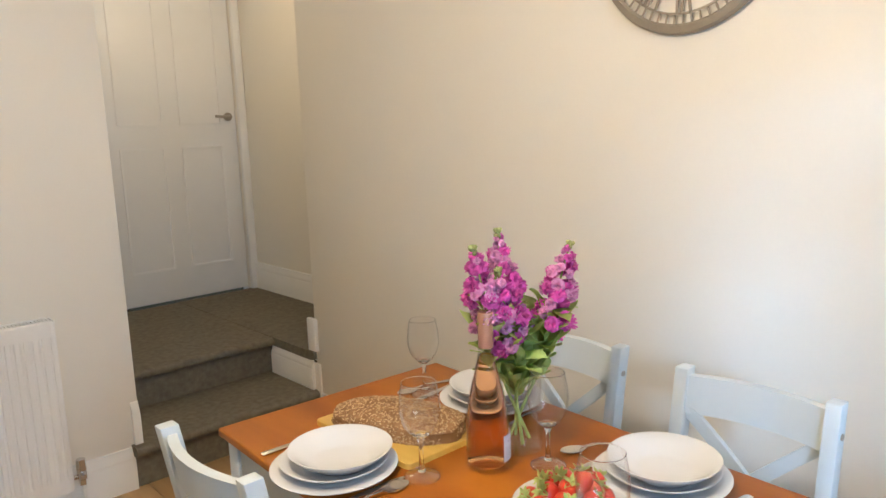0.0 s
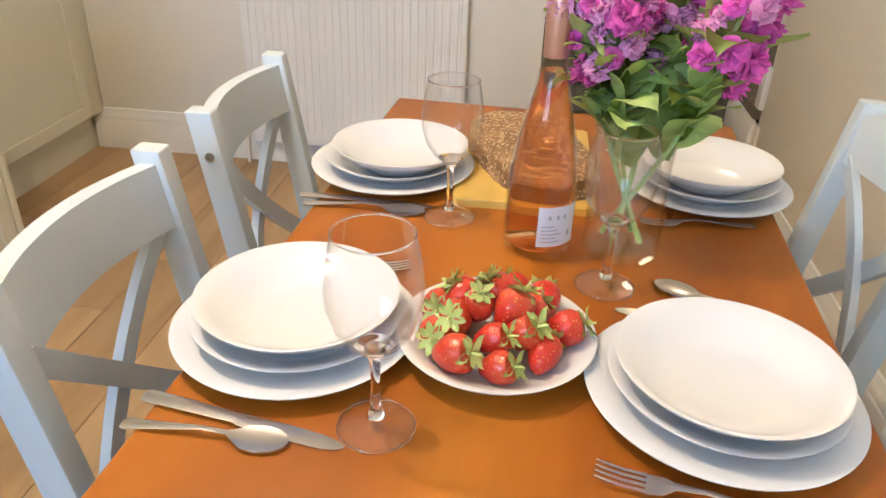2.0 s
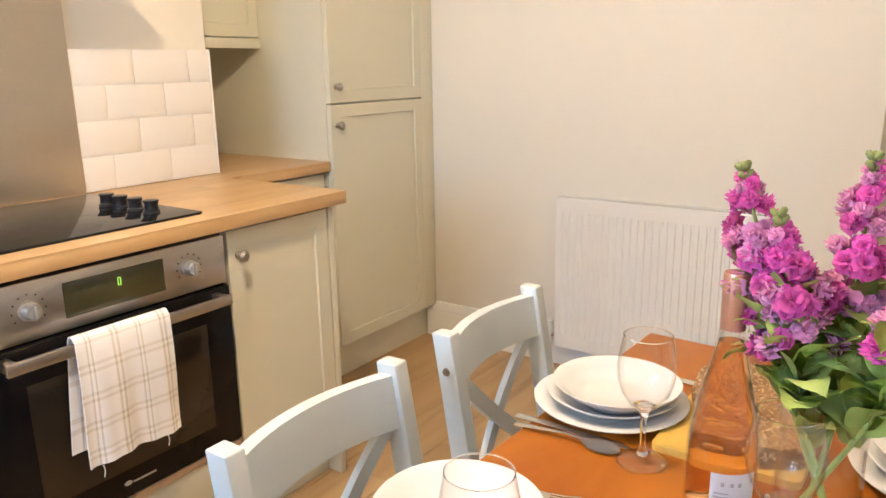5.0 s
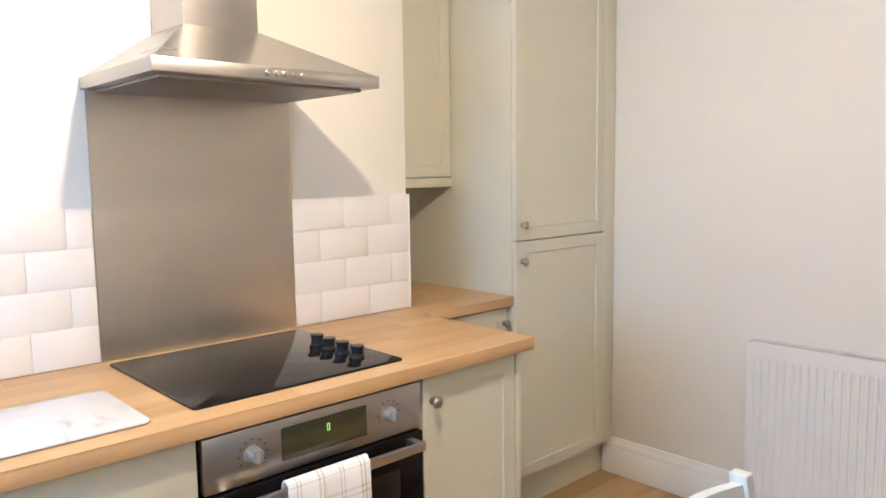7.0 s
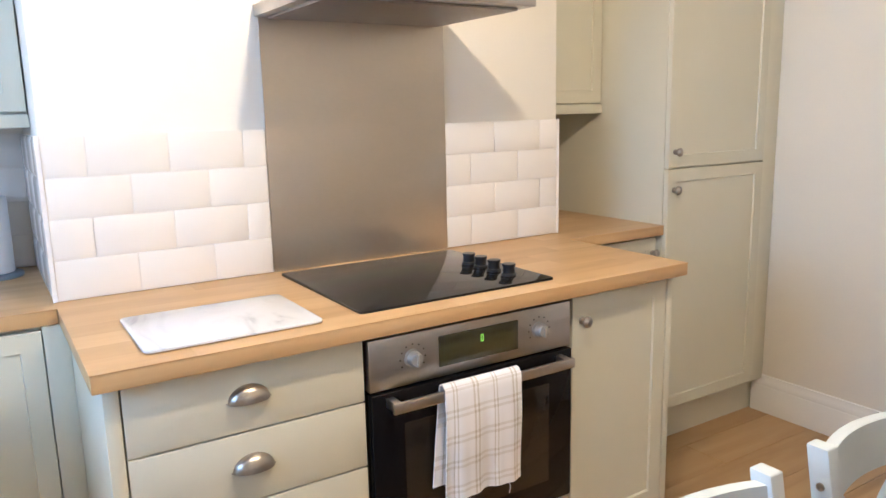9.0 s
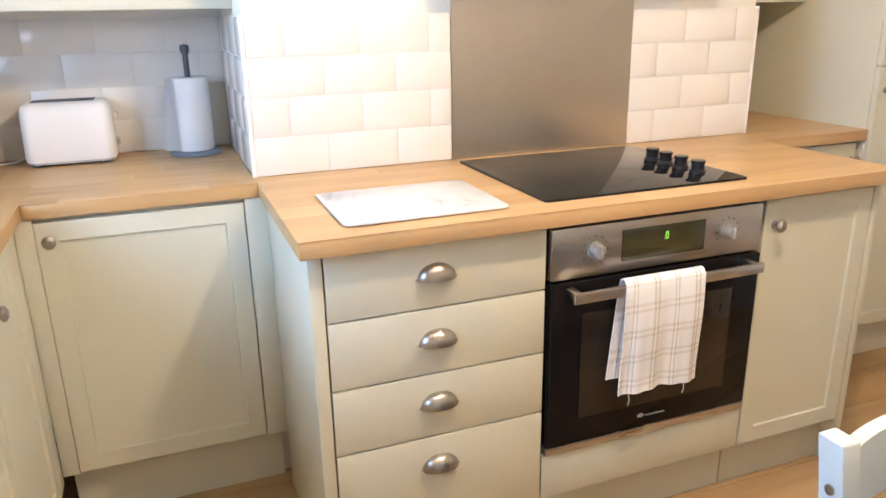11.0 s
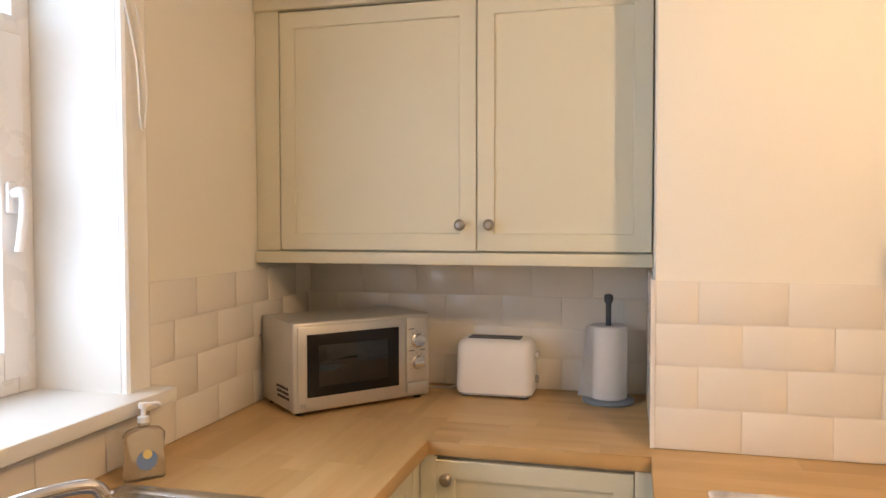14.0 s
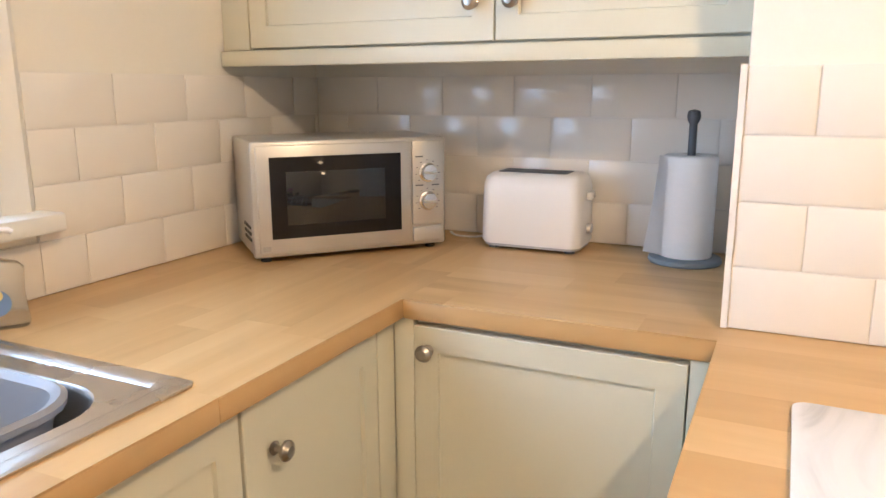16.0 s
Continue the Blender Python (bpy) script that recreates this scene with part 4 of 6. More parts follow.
# microwave, toaster, kitchen roll
mw = thing("microwave_oven", "silver microwave oven standing askew in the corner", "microwave", pose(-0.022, -0.985, CT, 0, 0, 138.9))
MWW, MWH, MWD = 0.462, 0.272, 0.255
part("casing", box(0.002, MWW - 0.002, 0.022, MWD, 0.014, MWH, 0.006), SILVER, mw)
part("front_frame", box(0, MWW, 0, 0.024, 0.012, MWH, 0.007, 3), SILVER, mw)
md = part("door", box(0.012, 0.368, -0.006, 0.002, 0.022, MWH - 0.010, 0.004), SILVER, mw)
part("door_glass", box(0.040, 0.345, -0.0085, -0.005, 0.055, MWH - 0.035, 0.001), BLACKGLASS, md, "black glass door window")
part("inner_window", box(0.075, 0.305, -0.0095, -0.008, 0.085, MWH - 0.068, 0.0005), mat("microwave_screen", (0.010, 0.011, 0.013), 0.05, vary=0.1, bump=0, spec=0.6), md)
pb = part("control_panel", box(0.374, 0.452, -0.006, 0.002, 0.062, MWH - 0.010, 0.004), SILVER, mw)
part("release_button", box(0.376, 0.450, -0.007, 0.002, 0.022, 0.057, 0.003), SILVER, mw, "door release button")
for z in (0.188, 0.120):
    k = part("dial", lathe([(0, 0), (0.023, 0), (0.023, 0.004), (0.019, 0.006), (0.018, 0.018), (0, 0.019)], 30), CHROME, mw, "round silver dial", pose(0.413, -0.006, z, 90))
    part("dial_ridge", box(-0.017, 0.017, -0.003, 0.003, 0.018, 0.024, 0.0015), SILVER, k)
for z in (0.188, 0.120):
    for j in range(9):
        a = radians(-130 + 32 * j)
        cx, cz = 0.413 + 0.029 * math.sin(a), z + 0.029 * math.cos(a)
        part("dial_mark", box(cx - 0.002, cx + 0.002, -0.0066, -0.0058, cz - 0.0008, cz + 0.0008), DARKGREY, mw)
for z, x0, x1 in ((0.224, 0.382, 0.402), (0.156, 0.382, 0.402), (0.156, 0.424, 0.442)):
    part("lettering_bar", box(x0, x1, -0.0066, -0.0058, z, z + 0.003), DARKGREY, mw)
part("badge", box(0.018, 0.036, -0.007, -0.0055, 0.028, 0.040), mat("grey_badge", (0.4, 0.39, 0.37), 0.4), mw)
for r in range(3):
    for c in range(5):
        part("vent_slot", box(-0.0005, 0.0035, 0.036 + 0.018 * c + 0.004 * r, 0.046 + 0.018 * c + 0.004 * r, 0.045 + 0.014 * r, 0.052 + 0.014 * r), BLACK, mw)
for x in (0.03, MWW - 0.03):
    for y in (0.03, MWD - 0.03):
        part("foot", lathe([(0, 0), (0.012, 0), (0.012, 0.014), (0, 0.014)], 14), BLACK, mw, "", pose(x, y, 0))

toaster = thing("toaster", "white plastic two-slice toaster against the tiles", "toaster", pose(-0.398, -0.605, CT, 0, 0, 90))
tb = stack([(rounded(0.004, 0.246, 0.004, 0.144, 0.03), 0.014), (rounded(0.0, 0.25, 0.0, 0.148, 0.03), 0.022), (rounded(0.003, 0.247, 0.003, 0.145, 0.03), 0.155), (rounded(0.008, 0.242, 0.008, 0.140, 0.03), 0.174), (rounded(0.022, 0.230, 0.020, 0.128, 0.025), 0.184), (rounded(0.045, 0.205, 0.04, 0.108, 0.01), 0.185)], True, True)
part("body", tb, mat("toaster_plastic", (0.87, 0.855, 0.84), 0.34, vary=0.0, bump=0.0, rough_vary=0.0), toaster)
part("base_trim", extrude_outline(rounded(0.006, 0.244, 0.006, 0.142, 0.03), 0.008, 0.0145), mat("pale_grey_trim", (0.45, 0.45, 0.46), 0.4), toaster)
part("slot_plate", extrude_outline(rounded(0.035, 0.205, 0.038, 0.110, 0.006), 0.1845, 0.1865), DARKGREY, toaster, "dark slot plate")
for y in (0.050, 0.080):
    part("slot", box(0.045, 0.195, y, y + 0.018, 0.1862, 0.1875), BLACK, toaster)
part("lever", box(0.249, 0.262, 0.055, 0.095, 0.125, 0.143, 0.004), PLASTIC, toaster)
part("browning_dial", lathe([(0, 0), (0.013, 0), (0.012, 0.010), (0, 0.011)], 20), mat("dial_grey", (0.5, 0.5, 0.5), 0.4), toaster, "grey browning dial", pose(0.25, 0.075, 0.055, 0, 90, 0))
for x in (0.03, 0.22):
    for y in (0.03, 0.12):
        part("foot", lathe([(0, 0), (0.013, 0), (0.013, 0.009), (0, 0.009)], 12), DARKGREY, toaster, "", pose(x, y, 0))
part("power_cord", tube(bend([(0.01, 0.10, 0.03), (-0.04, 0.11, 0.005), (-0.10, 0.10, 0.004), (-0.14, 0.14, 0.004)], 18), 0.003, 6), PLASTIC, toaster)

rollh = thing("kitchen_roll", "white kitchen paper roll on a grey stand", "kitchen roll", pose(-0.455, -0.127, CT))
part("stand_base", lathe([(0, 0), (0.078, 0), (0.080, 0.004), (0.078, 0.011), (0.072, 0.014), (0, 0.014)], 44), mat("slate_blue_grey", (0.20, 0.235, 0.27), 0.5), rollh, "round slate grey base")
part("pole", lathe([(0, 0.01), (0.0085, 0.01), (0.0085, 0.30), (0.008, 0.305), (0.0125, 0.312), (0.0145, 0.322), (0.0125, 0.333), (0, 0.337)], 22), DARKGREY, rollh, "grey pole with a ball end")
part("paper_roll", lathe([(0.02, 0.016), (0.056, 0.015), (0.0575, 0.018), (0.0575, 0.236), (0.055, 0.2385), (0.02, 0.2385), (0.02, 0.016)], 44), PAPER, rollh)
sh = bmesh.new()
rows_ = []
for i in range(13):
    u = i / 12
    a = radians(-50 - 45 * u)
    rows_.append([])
    for k in range(7):
        w = k / 6
        out = 0.0008 + 0.034 * u ** 2 * (0.25 + 0.75 * (1 - w) ** 1.3)
        rows_[-1].append(sh.verts.new(((0.058 + 0.2 * out) * math.cos(a) + 0.35 * out, (0.058 + out) * math.sin(a), 0.0165 + 0.220 * w)))
for a, b in zip(rows_, rows_[1:]):
    for k in range(6):
        sh.faces.new((a[k], a[k + 1], b[k + 1], b[k]))
bmesh.ops.solidify(sh, geom=sh.faces[:], thickness=0.0006)
part("loose_sheet", sh, PAPER, rollh)

# radiator
rad = thing("radiator", "white double-panel radiator on the wall", "radiator")
RA, RB, RZ0, RZ1, RF = 0.803, 1.640, 0.105, 0.742, 2.690
prof = []
ribs = 28
for i in range(ribs):
    x = RA + 0.015 + (RB - RA - 0.03) * i / ribs
    w = (RB - RA - 0.03) / ribs
    prof += [(x, 0.0), (x + 0.38 * w, 0.0), (x + 0.5 * w, 0.006), (x + 0.88 * w, 0.006)]
prof.append((RB - 0.015, 0.0))


def rad_panel(y):
    bm = bmesh.new()
    levels = [(RZ0, 0.0), (RZ0 + 0.05, 0.0), (RZ0 + 0.065, 1.0), (RZ1 - 0.065, 1.0), (RZ1 - 0.05, 0.0), (RZ1, 0.0)]
    rings = [[bm.verts.new((x, y + d * f, z)) for x, d in prof] for z, f in levels]
    for a, b in zip(rings, rings[1:]):
        for i in range(len(prof) - 1):
            bm.faces.new((a[i], a[i + 1], b[i + 1], b[i]))
    bmesh.ops.recalc_face_normals(bm, faces=bm.faces)
    bmesh.ops.solidify(bm, geom=bm.faces[:], thickness=0.003)
    add_box(bm, RA + 0.004, RA + 0.016, y - 0.001, y + 0.012, RZ0, RZ1, 0.003)
    add_box(bm, RB - 0.016, RB - 0.004, y - 0.001, y + 0.012, RZ0, RZ1, 0.003)
    return bm


part("front_panel", rad_panel(RF), WHITE, rad)
part("back_panel", rad_panel(RF + 0.05), WHITE, rad)
for x0, x1 in ((RA, RA + 0.004), (RB - 0.004, RB)):
    part("side_panel", box(x0, x1, RF + 0.001, RF + 0.066, RZ0 + 0.01, RZ1 + 0.004, 0.001), WHITE, rad)
gr = bmesh.new()
add_box(gr, RA + 0.01, RB - 0.01, RF - 0.001, RF + 0.008, RZ1 - 0.002, RZ1 + 0.006, 0.002)
add_box(gr, RA + 0.01, RB - 0.01, RF + 0.058, RF + 0.067, RZ1 - 0.002, RZ1 + 0.006, 0.002)
for i in range(70):
    x = RA + 0.014 + (RB - RA - 0.028) * i / 69
    add_box(gr, x - 0.002, x + 0.002, RF + 0.008, RF + 0.058, RZ1, RZ1 + 0.004)
part("top_grille", gr, WHITE, rad)
for i in range(15):
    x = RA + 0.05 + (RB - RA - 0.1) * i / 14
    part("weld_dimple", box(x - 0.008, x + 0.008, RF - 0.0022, RF, RZ0 + 0.02, RZ0 + 0.032, 0.001), WHITE, rad)
for s, x in ((-1, RA - 0.035), (1, RB + 0.035)):
    part("valve", lathe([(0, 0), (0.012, 0), (0.012, 0.02), (0.017, 0.024), (0.017, 0.05), (0.014, 0.055), (0.018, 0.058), (0.016, 0.10), (0, 0.102)], 20), CHROME if s > 0 else WHITE, rad, "radiator valve", pose(x, RF + 0.03, RZ0 + 0.0))
    part("valve_tail", tube([(x, RF + 0.03, RZ0 + 0.035), (x - s * 0.04, RF + 0.03, RZ0 + 0.035)], 0.009, 12), CHROME, rad)
    part("pipe", tube([(x, RF + 0.03, -0.006), (x, RF + 0.03, RZ0 + 0.002)], 0.0075, 12), WHITE, rad)

# wall clock: open metal rings and numerals
clock = thing("wall_clock", "large open-work taupe metal clock with Roman numerals", "clock", pose(XC - 0.004, 0.912, 1.842, 90, 0, -90) @ Matrix.Diagonal((0.91, 0.91, 0.91, 1)))


def flat_ring(r0, r1, z0, z1, n=96):
    return lathe([(r0, z0), (r1, z0), (r1, z1), (r0, z1), (r0, z0)], n)


CR = 0.285
part("outer_ring", lathe([(CR - 0.028, 0.004), (CR - 0.002, 0.002), (CR, 0.008), (CR - 0.006, 0.022), (CR - 0.024, 0.026), (CR - 0.030, 0.02), (CR - 0.028, 0.004)], 96), CLOCK, clock)
part("minute_ring", flat_ring(CR - 0.060, CR - 0.054, 0.010, 0.016), CLOCK, clock)
part("inner_ring", flat_ring(0.118, 0.126, 0.010, 0.016), CLOCK, clock)
TICK = as_mesh("minute_bar", box(-0.0022, 0.0022, CR - 0.056, CR - 0.026, 0.010, 0.015), CLOCK)
for i in range(60):
    part("minute_bar", TICK, None, clock, "", pose(0, 0, 0, 0, 0, 6 * i))
NUMERAL = {1: "I", 2: "II", 3: "III", 4: "IIII", 5: "V", 6: "VI", 7: "VII", 8: "VIII", 9: "IX", 10: "X", 11: "XI", 12: "XII"}
for hour, text in NUMERAL.items():
    bm = bmesh.new()
    widths = {"I": 0.017, "V": 0.036, "X": 0.036}
    total = sum(widths[c] for c in text)
    x = -total / 2
    for c in text:
        w = widths[c]
        for lean in {"I": (0,), "V": (-1, 1), "X": (-1, 1)}[c]:
            b = bmesh.ops.create_cube(bm, size=1, matrix=Matrix.LocRotScale((0, 0, 0), None, (0.007 if lean < 1 else 0.005, 0.104, 0.006)))
            for v in b["verts"]:
                f = v.co.y / 0.104
                shift = {0: 0, -1: -1, 1: 1}[lean] * ((f + 0.5) * (w / 2 - 0.004) if c == "V" else f * (w - 0.01))
                v.co.x += x + w / 2 + shift
                v.co.y += 0.176
                v.co.z += 0.013
        x += w
    part("numeral", bm, CLOCK, clock, "", pose(0, 0, 0, 0, 0, -30 * hour))
for ang, ln in ((40, 0.13), (200, 0.19)):
    part("clock_pointer", box(-0.004, 0.004, -0.03, ln, 0.018, 0.021, 0.001), CLOCK, clock, "", pose(0, 0, 0, 0, 0, ang))
part("hub", lathe([(0, 0.004), (0.022, 0.004), (0.022, 0.024), (0, 0.026)], 24), CLOCK, clock)
for ang in (0, 90, 180, 270):
    part("spoke", box(-0.003, 0.003, 0.02, 0.122, 0.008, 0.012), CLOCK, clock, "", pose(0, 0, 0, 0, 0, ang))

# dining table
TZ, TX0, TX1, TY0, TY1 = 0.727, -0.318, 0.318, -0.537, 0.537
table = thing("dining_table", "dining table with a red-brown stained top and pale grey legs", "dining table", pose(1.925, 0.875, 0, 0, 0, -2.8))
part("tabletop", box(TX0, TX1, TY0, TY1, TZ - 0.020, TZ, 0.005, 3), TABLE, table)
for x0, x1, y0, y1 in ((TX0 + 0.05, TX1 - 0.05, TY0 + 0.022, TY0 + 0.04), (TX0 + 0.05, TX1 - 0.05, TY1 - 0.04, TY1 - 0.022), (TX0 + 0.022, TX0 + 0.04, TY0 + 0.05, TY1 - 0.05), (TX1 - 0.04, TX1 - 0.022, TY0 + 0.05, TY1 - 0.05)):
    part("apron", box(x0, x1, y0, y1, TZ - 0.105, TZ - 0.0205, 0.002), CHAIR, table)
for x in (TX0 + 0.015, TX1 - 0.063):
    for y in (TY0 + 0.015, TY1 - 0.063):
        part("leg", box(x, x + 0.048, y, y + 0.048, 0, TZ - 0.0205, 0.003), CHAIR, table)


# chairs: local +x is the way a sitter looks
CHAIR_CUT = 0.030   # the legs are this much shorter than the drawn chair


def dining_chair():
    ch = thing("dining_chair", "pale grey painted cross-back chair with a brown wooden seat", "dining chair", None, "chairs round the table")
    W = 0.169

    def post_x(z):
        return -0.165 - 0.072 * max(0, (z - 0.40) / 0.475) ** 1.15 - 0.03 * max(0, (0.40 - z) / 0.4) ** 1.5
    for s in (-1, 1):
        bm = bmesh.new()
        rings = []
        for k in range(13):
            z = CHAIR_CUT + (0.878 - CHAIR_CUT) * k / 12
            x, d = post_x(z), 0.022 - 0.004 * k / 12
            y0, y1 = s * W, s * (W - 0.030)
            rings.append([bm.verts.new(p) for p in ((x - d, y0, z), (x + d, y0, z), (x + d, y1, z), (x - d, y1, z))])
        for a, b in zip(rings, rings[1:]):
            for i in range(4):
                bm.faces.new((a[i], a[(i + 1) % 4], b[(i + 1) % 4], b[i]))
        bm.faces.new(rings[0])
        bm.faces.new(rings[-1])
        bmesh.ops.recalc_face_normals(bm, faces=bm.faces)
        edges = [e for e in bm.edges if abs(e.verts[0].co.z - e.verts[1].co.z) > 0.01 or e.verts[0].co.z > 0.87]
        bmesh.ops.bevel(bm, geom=edges, offset=0.003, segments=2, profile=0.5, affect="EDGES")
        p = part("back_post", bm, CHAIR, ch)
        part("bolt", lathe([(0, 0), (0.007, 0), (0.0065, 0.0025), (0.003, 0.0025), (0.0028, 0.001), (0, 0.001)], 16), PEWTER, p, "steel bolt head", pose(post_x(0.815), s * W, 0.815, -90 * s))

    def rail(z0, z1, bow, t, half):
        bm = bmesh.new()
        rings = []
        for k in range(15):
            u = -1 + 2 * k / 14
            b = bow * (1 - u * u)
            rings.append([bm.verts.new((post_x(z) - b + d, u * half, z)) for z, d in ((z0, -t), (z1, -t), (z1, t), (z0, t))])
        for a, b in zip(rings, rings[1:]):
            for i in range(4):
                bm.faces.new((a[i], a[(i + 1) % 4], b[(i + 1) % 4], b[i]))
        bm.faces.new(rings[0])
        bm.faces.new(rings[-1])
        bmesh.ops.recalc_face_normals(bm, faces=bm.faces)
        return bm
    part("top_rail", rail(0.782, 0.862, 0.028, 0.010, W - 0.030), CHAIR, ch)
    part("lower_rail", rail(0.505, 0.545, 0.016, 0.009, W - 0.030), CHAIR, ch)
    for s, d in ((1, 0.004), (-1, -0.006)):
        pts = []
        for k in range(9):
            u = k / 8
            z = 0.535 + 0.255 * u
            y = s * (0.140 - 0.28 * u)
            pts.append((post_x(z) - 0.022 * (1 - (y / 0.15) ** 2) + d, y, z))
        bm = bmesh.new()
        rings = []
        for i, p in enumerate(pts):
            rings.append([bm.verts.new((p[0] + a, p[1] + b * 0.76, p[2] + b * s * 0.65 * 1.0)) for a, b in ((-0.006, -0.014), (0.006, -0.014), (0.006, 0.014), (-0.006, 0.014))])
        for a, b in zip(rings, rings[1:]):
            for i in range(4):
                bm.faces.new((a[i], a[(i + 1) % 4], b[(i + 1) % 4], b[i]))
        bm.faces.new(rings[0])
        bm.faces.new(rings[-1])
        bmesh.ops.recalc_face_normals(bm, faces=bm.faces)
        part("cross_brace", bm, CHAIR, ch)
    part("seat", extrude_outline(rounded(-0.185, 0.20, -0.195, 0.195, 0.03), 0.436, 0.454, 0.004), SEAT, ch, "red-brown stained wooden seat")
    for y in (-0.185, 0.147):
        part("front_leg", box(0.145, 0.183, y, y + 0.038, CHAIR_CUT, 0.435, 0.003), CHAIR, ch)
        part("side_apron", box(-0.15, 0.145, y + 0.01, y + 0.028, 0.375, 0.435, 0.002), CHAIR, ch)
        part("side_stretcher", box(-0.17, 0.15, y + 0.010, y + 0.028, 0.175, 0.205, 0.002), CHAIR, ch)
    part("front_apron", box(0.155, 0.173, -0.147, 0.147, 0.375, 0.435, 0.002), CHAIR, ch)
    part("stretcher", box(-0.01, 0.01, -0.157, 0.157, 0.178, 0.202, 0.002), CHAIR, ch)
    return ch


chair = dining_chair()
chair.matrix_basis = pose(1.694, 0.636, -CHAIR_CUT)
copy_thing(chair, pose(1.692, 1.090, -CHAIR_CUT, 0, 0, 1.0))
copy_thing(chair, pose(2.142, 0.545, -CHAIR_CUT, 0, 0, 180.5))
copy_thing(chair, pose(2.172, 1.044, -CHAIR_CUT, 0, 0, 179))


# crockery
def crock(name, label, category, profile, material=None, group=""):
    ob = new(name, as_mesh(name, lathe(profile, 72), material or PORCELAIN, 60))
    return tagged(ob, label, category, group)


dinner_p = [(0, 0.003), (0.062, 0.003), (0.064, 0), (0.070, 0), (0.074, 0.004), (0.100, 0.011), (0.1195, 0.0165), (0.1205, 0.0185), (0.1185, 0.0192), (0.098, 0.0145), (0.076, 0.008), (0.070, 0.0065), (0, 0.006)]
side_p = [(0, 0.003), (0.055, 0.003), (0.057, 0), (0.063, 0), (0.067, 0.004), (0.092, 0.016), (0.1045, 0.024), (0.1055, 0.0258), (0.1035, 0.0263), (0.090, 0.0195), (0.068, 0.0085), (0.062, 0.0065), (0, 0.006)]
bowl_p = [(0, 0.003), (0.045, 0.003), (0.047, 0), (0.053, 0), (0.058, 0.005), (0.085, 0.022), (0.0995, 0.0345), (0.101, 0.037), (0.0985, 0.0373), (0.084, 0.026), (0.060, 0.011), (0.050, 0.008), (0, 0.0075)]
dinner_p = [(r * 1.025, z) for r, z in dinner_p]
dinner = crock("dinner_plate", "white porcelain dinner plate at the bottom of a place setting", "plate", dinner_p, None, "dinner plates")
side = crock("side_plate", "white porcelain plate stacked on a dinner plate", "plate", side_p, None, "middle plates")
bowl = crock("pasta_bowl", "shallow white porcelain bowl on top of two plates", "bowl", bowl_p, None, "bowls")
for i, (x, y) in enumerate(((2.091, 0.586), (1.682, 0.622), (1.696, 1.056), (2.160, 1.078))):
    places = [pose(x, y, TZ, 0, 0, 30 * i), pose(x + 0.002, y + 0.001, TZ + 0.0075, 0, 0, 70 * i), pose(x + (0.001, 0.003, 0.012, 0.002)[i], y - (0.004, 0, 0.006, 0)[i], TZ + 0.0160, 0, 0, 110 * i)]
    for ob, m in zip((dinner, side, bowl), places):
        if i:
            copy_thing(ob, m)
        else:
            ob.matrix_basis = m

# wine glasses
foot_p = [(0, 0.001), (0.0325, 0.0), (0.034, 0.0012), (0.0325, 0.0030), (0.022, 0.0052), (0.014, 0.0085), (0.0095, 0.0115), (0.0078, 0.0125), (0, 0.0126)]
stem_p = [(0, 0.0127), (0.0078, 0.0122), (0.0048, 0.022), (0.0040, 0.05), (0.0046, 0.070), (0.0085, 0.0788), (0, 0.0795)]
cup_base_p = [(0, 0.0800), (0.0086, 0.0792), (0.0118, 0.0818), (0.0168, 0.0860), (0.0125, 0.0868), (0.006, 0.0892), (0, 0.0898)]
cup_p = [(0, 0.0797), (0.0088, 0.0790), (0.012, 0.0815), (0.023, 0.091), (0.0330, 0.106), (0.0388, 0.126), (0.0398, 0.142), (0.0372, 0.165), (0.0328, 0.187), (0.0324, 0.1885), (0.0318, 0.1885), (0.0361, 0.165), (0.0387, 0.142), (0.0376, 0.126), (0.0318, 0.1068), (0.0215, 0.0925), (0.010, 0.0838), (0, 0.0828)]
wine = thing("wine_glass", "empty clear stemmed wine glass on the table", "wine glass", None, "wine glasses")
part("foot", lathe(foot_p, 56), FOOT, wine)
part("stem", lathe(stem_p, 24), SOLIDGLASS, wine)
part("glass_cup", lathe(cup_p, 64), CUP, wine)
part("cup_base", lathe([(r * 0.97, z + 0.0003) for r, z in cup_base_p], 40), SOLIDGLASS, wine, "thick clear bottom of the cup")
part("rim", lathe([(0.0316, 0.1885), (0.0321, 0.1876), (0.0328, 0.1882), (0.0330, 0.1890), (0.0322, 0.1896), (0.0316, 0.1885)], 56), SOLIDGLASS, wine)
part("foot_edge", lathe([(0.0330, 0.0002), (0.0342, 0.0004), (0.0346, 0.0014), (0.0340, 0.0024), (0.0331, 0.0020), (0.0330, 0.0002)], 56), SOLIDGLASS, wine)
for i, (x, y) in enumerate(((1.789, 0.502), (1.799, 0.917), (1.999, 0.775), (2.088, 1.236))):
    m = pose(x, y, TZ + 0.0005, 0, 0, 40 * i)
    if i:
        copy_thing(wine, m)
    else:
        wine.matrix_basis = m

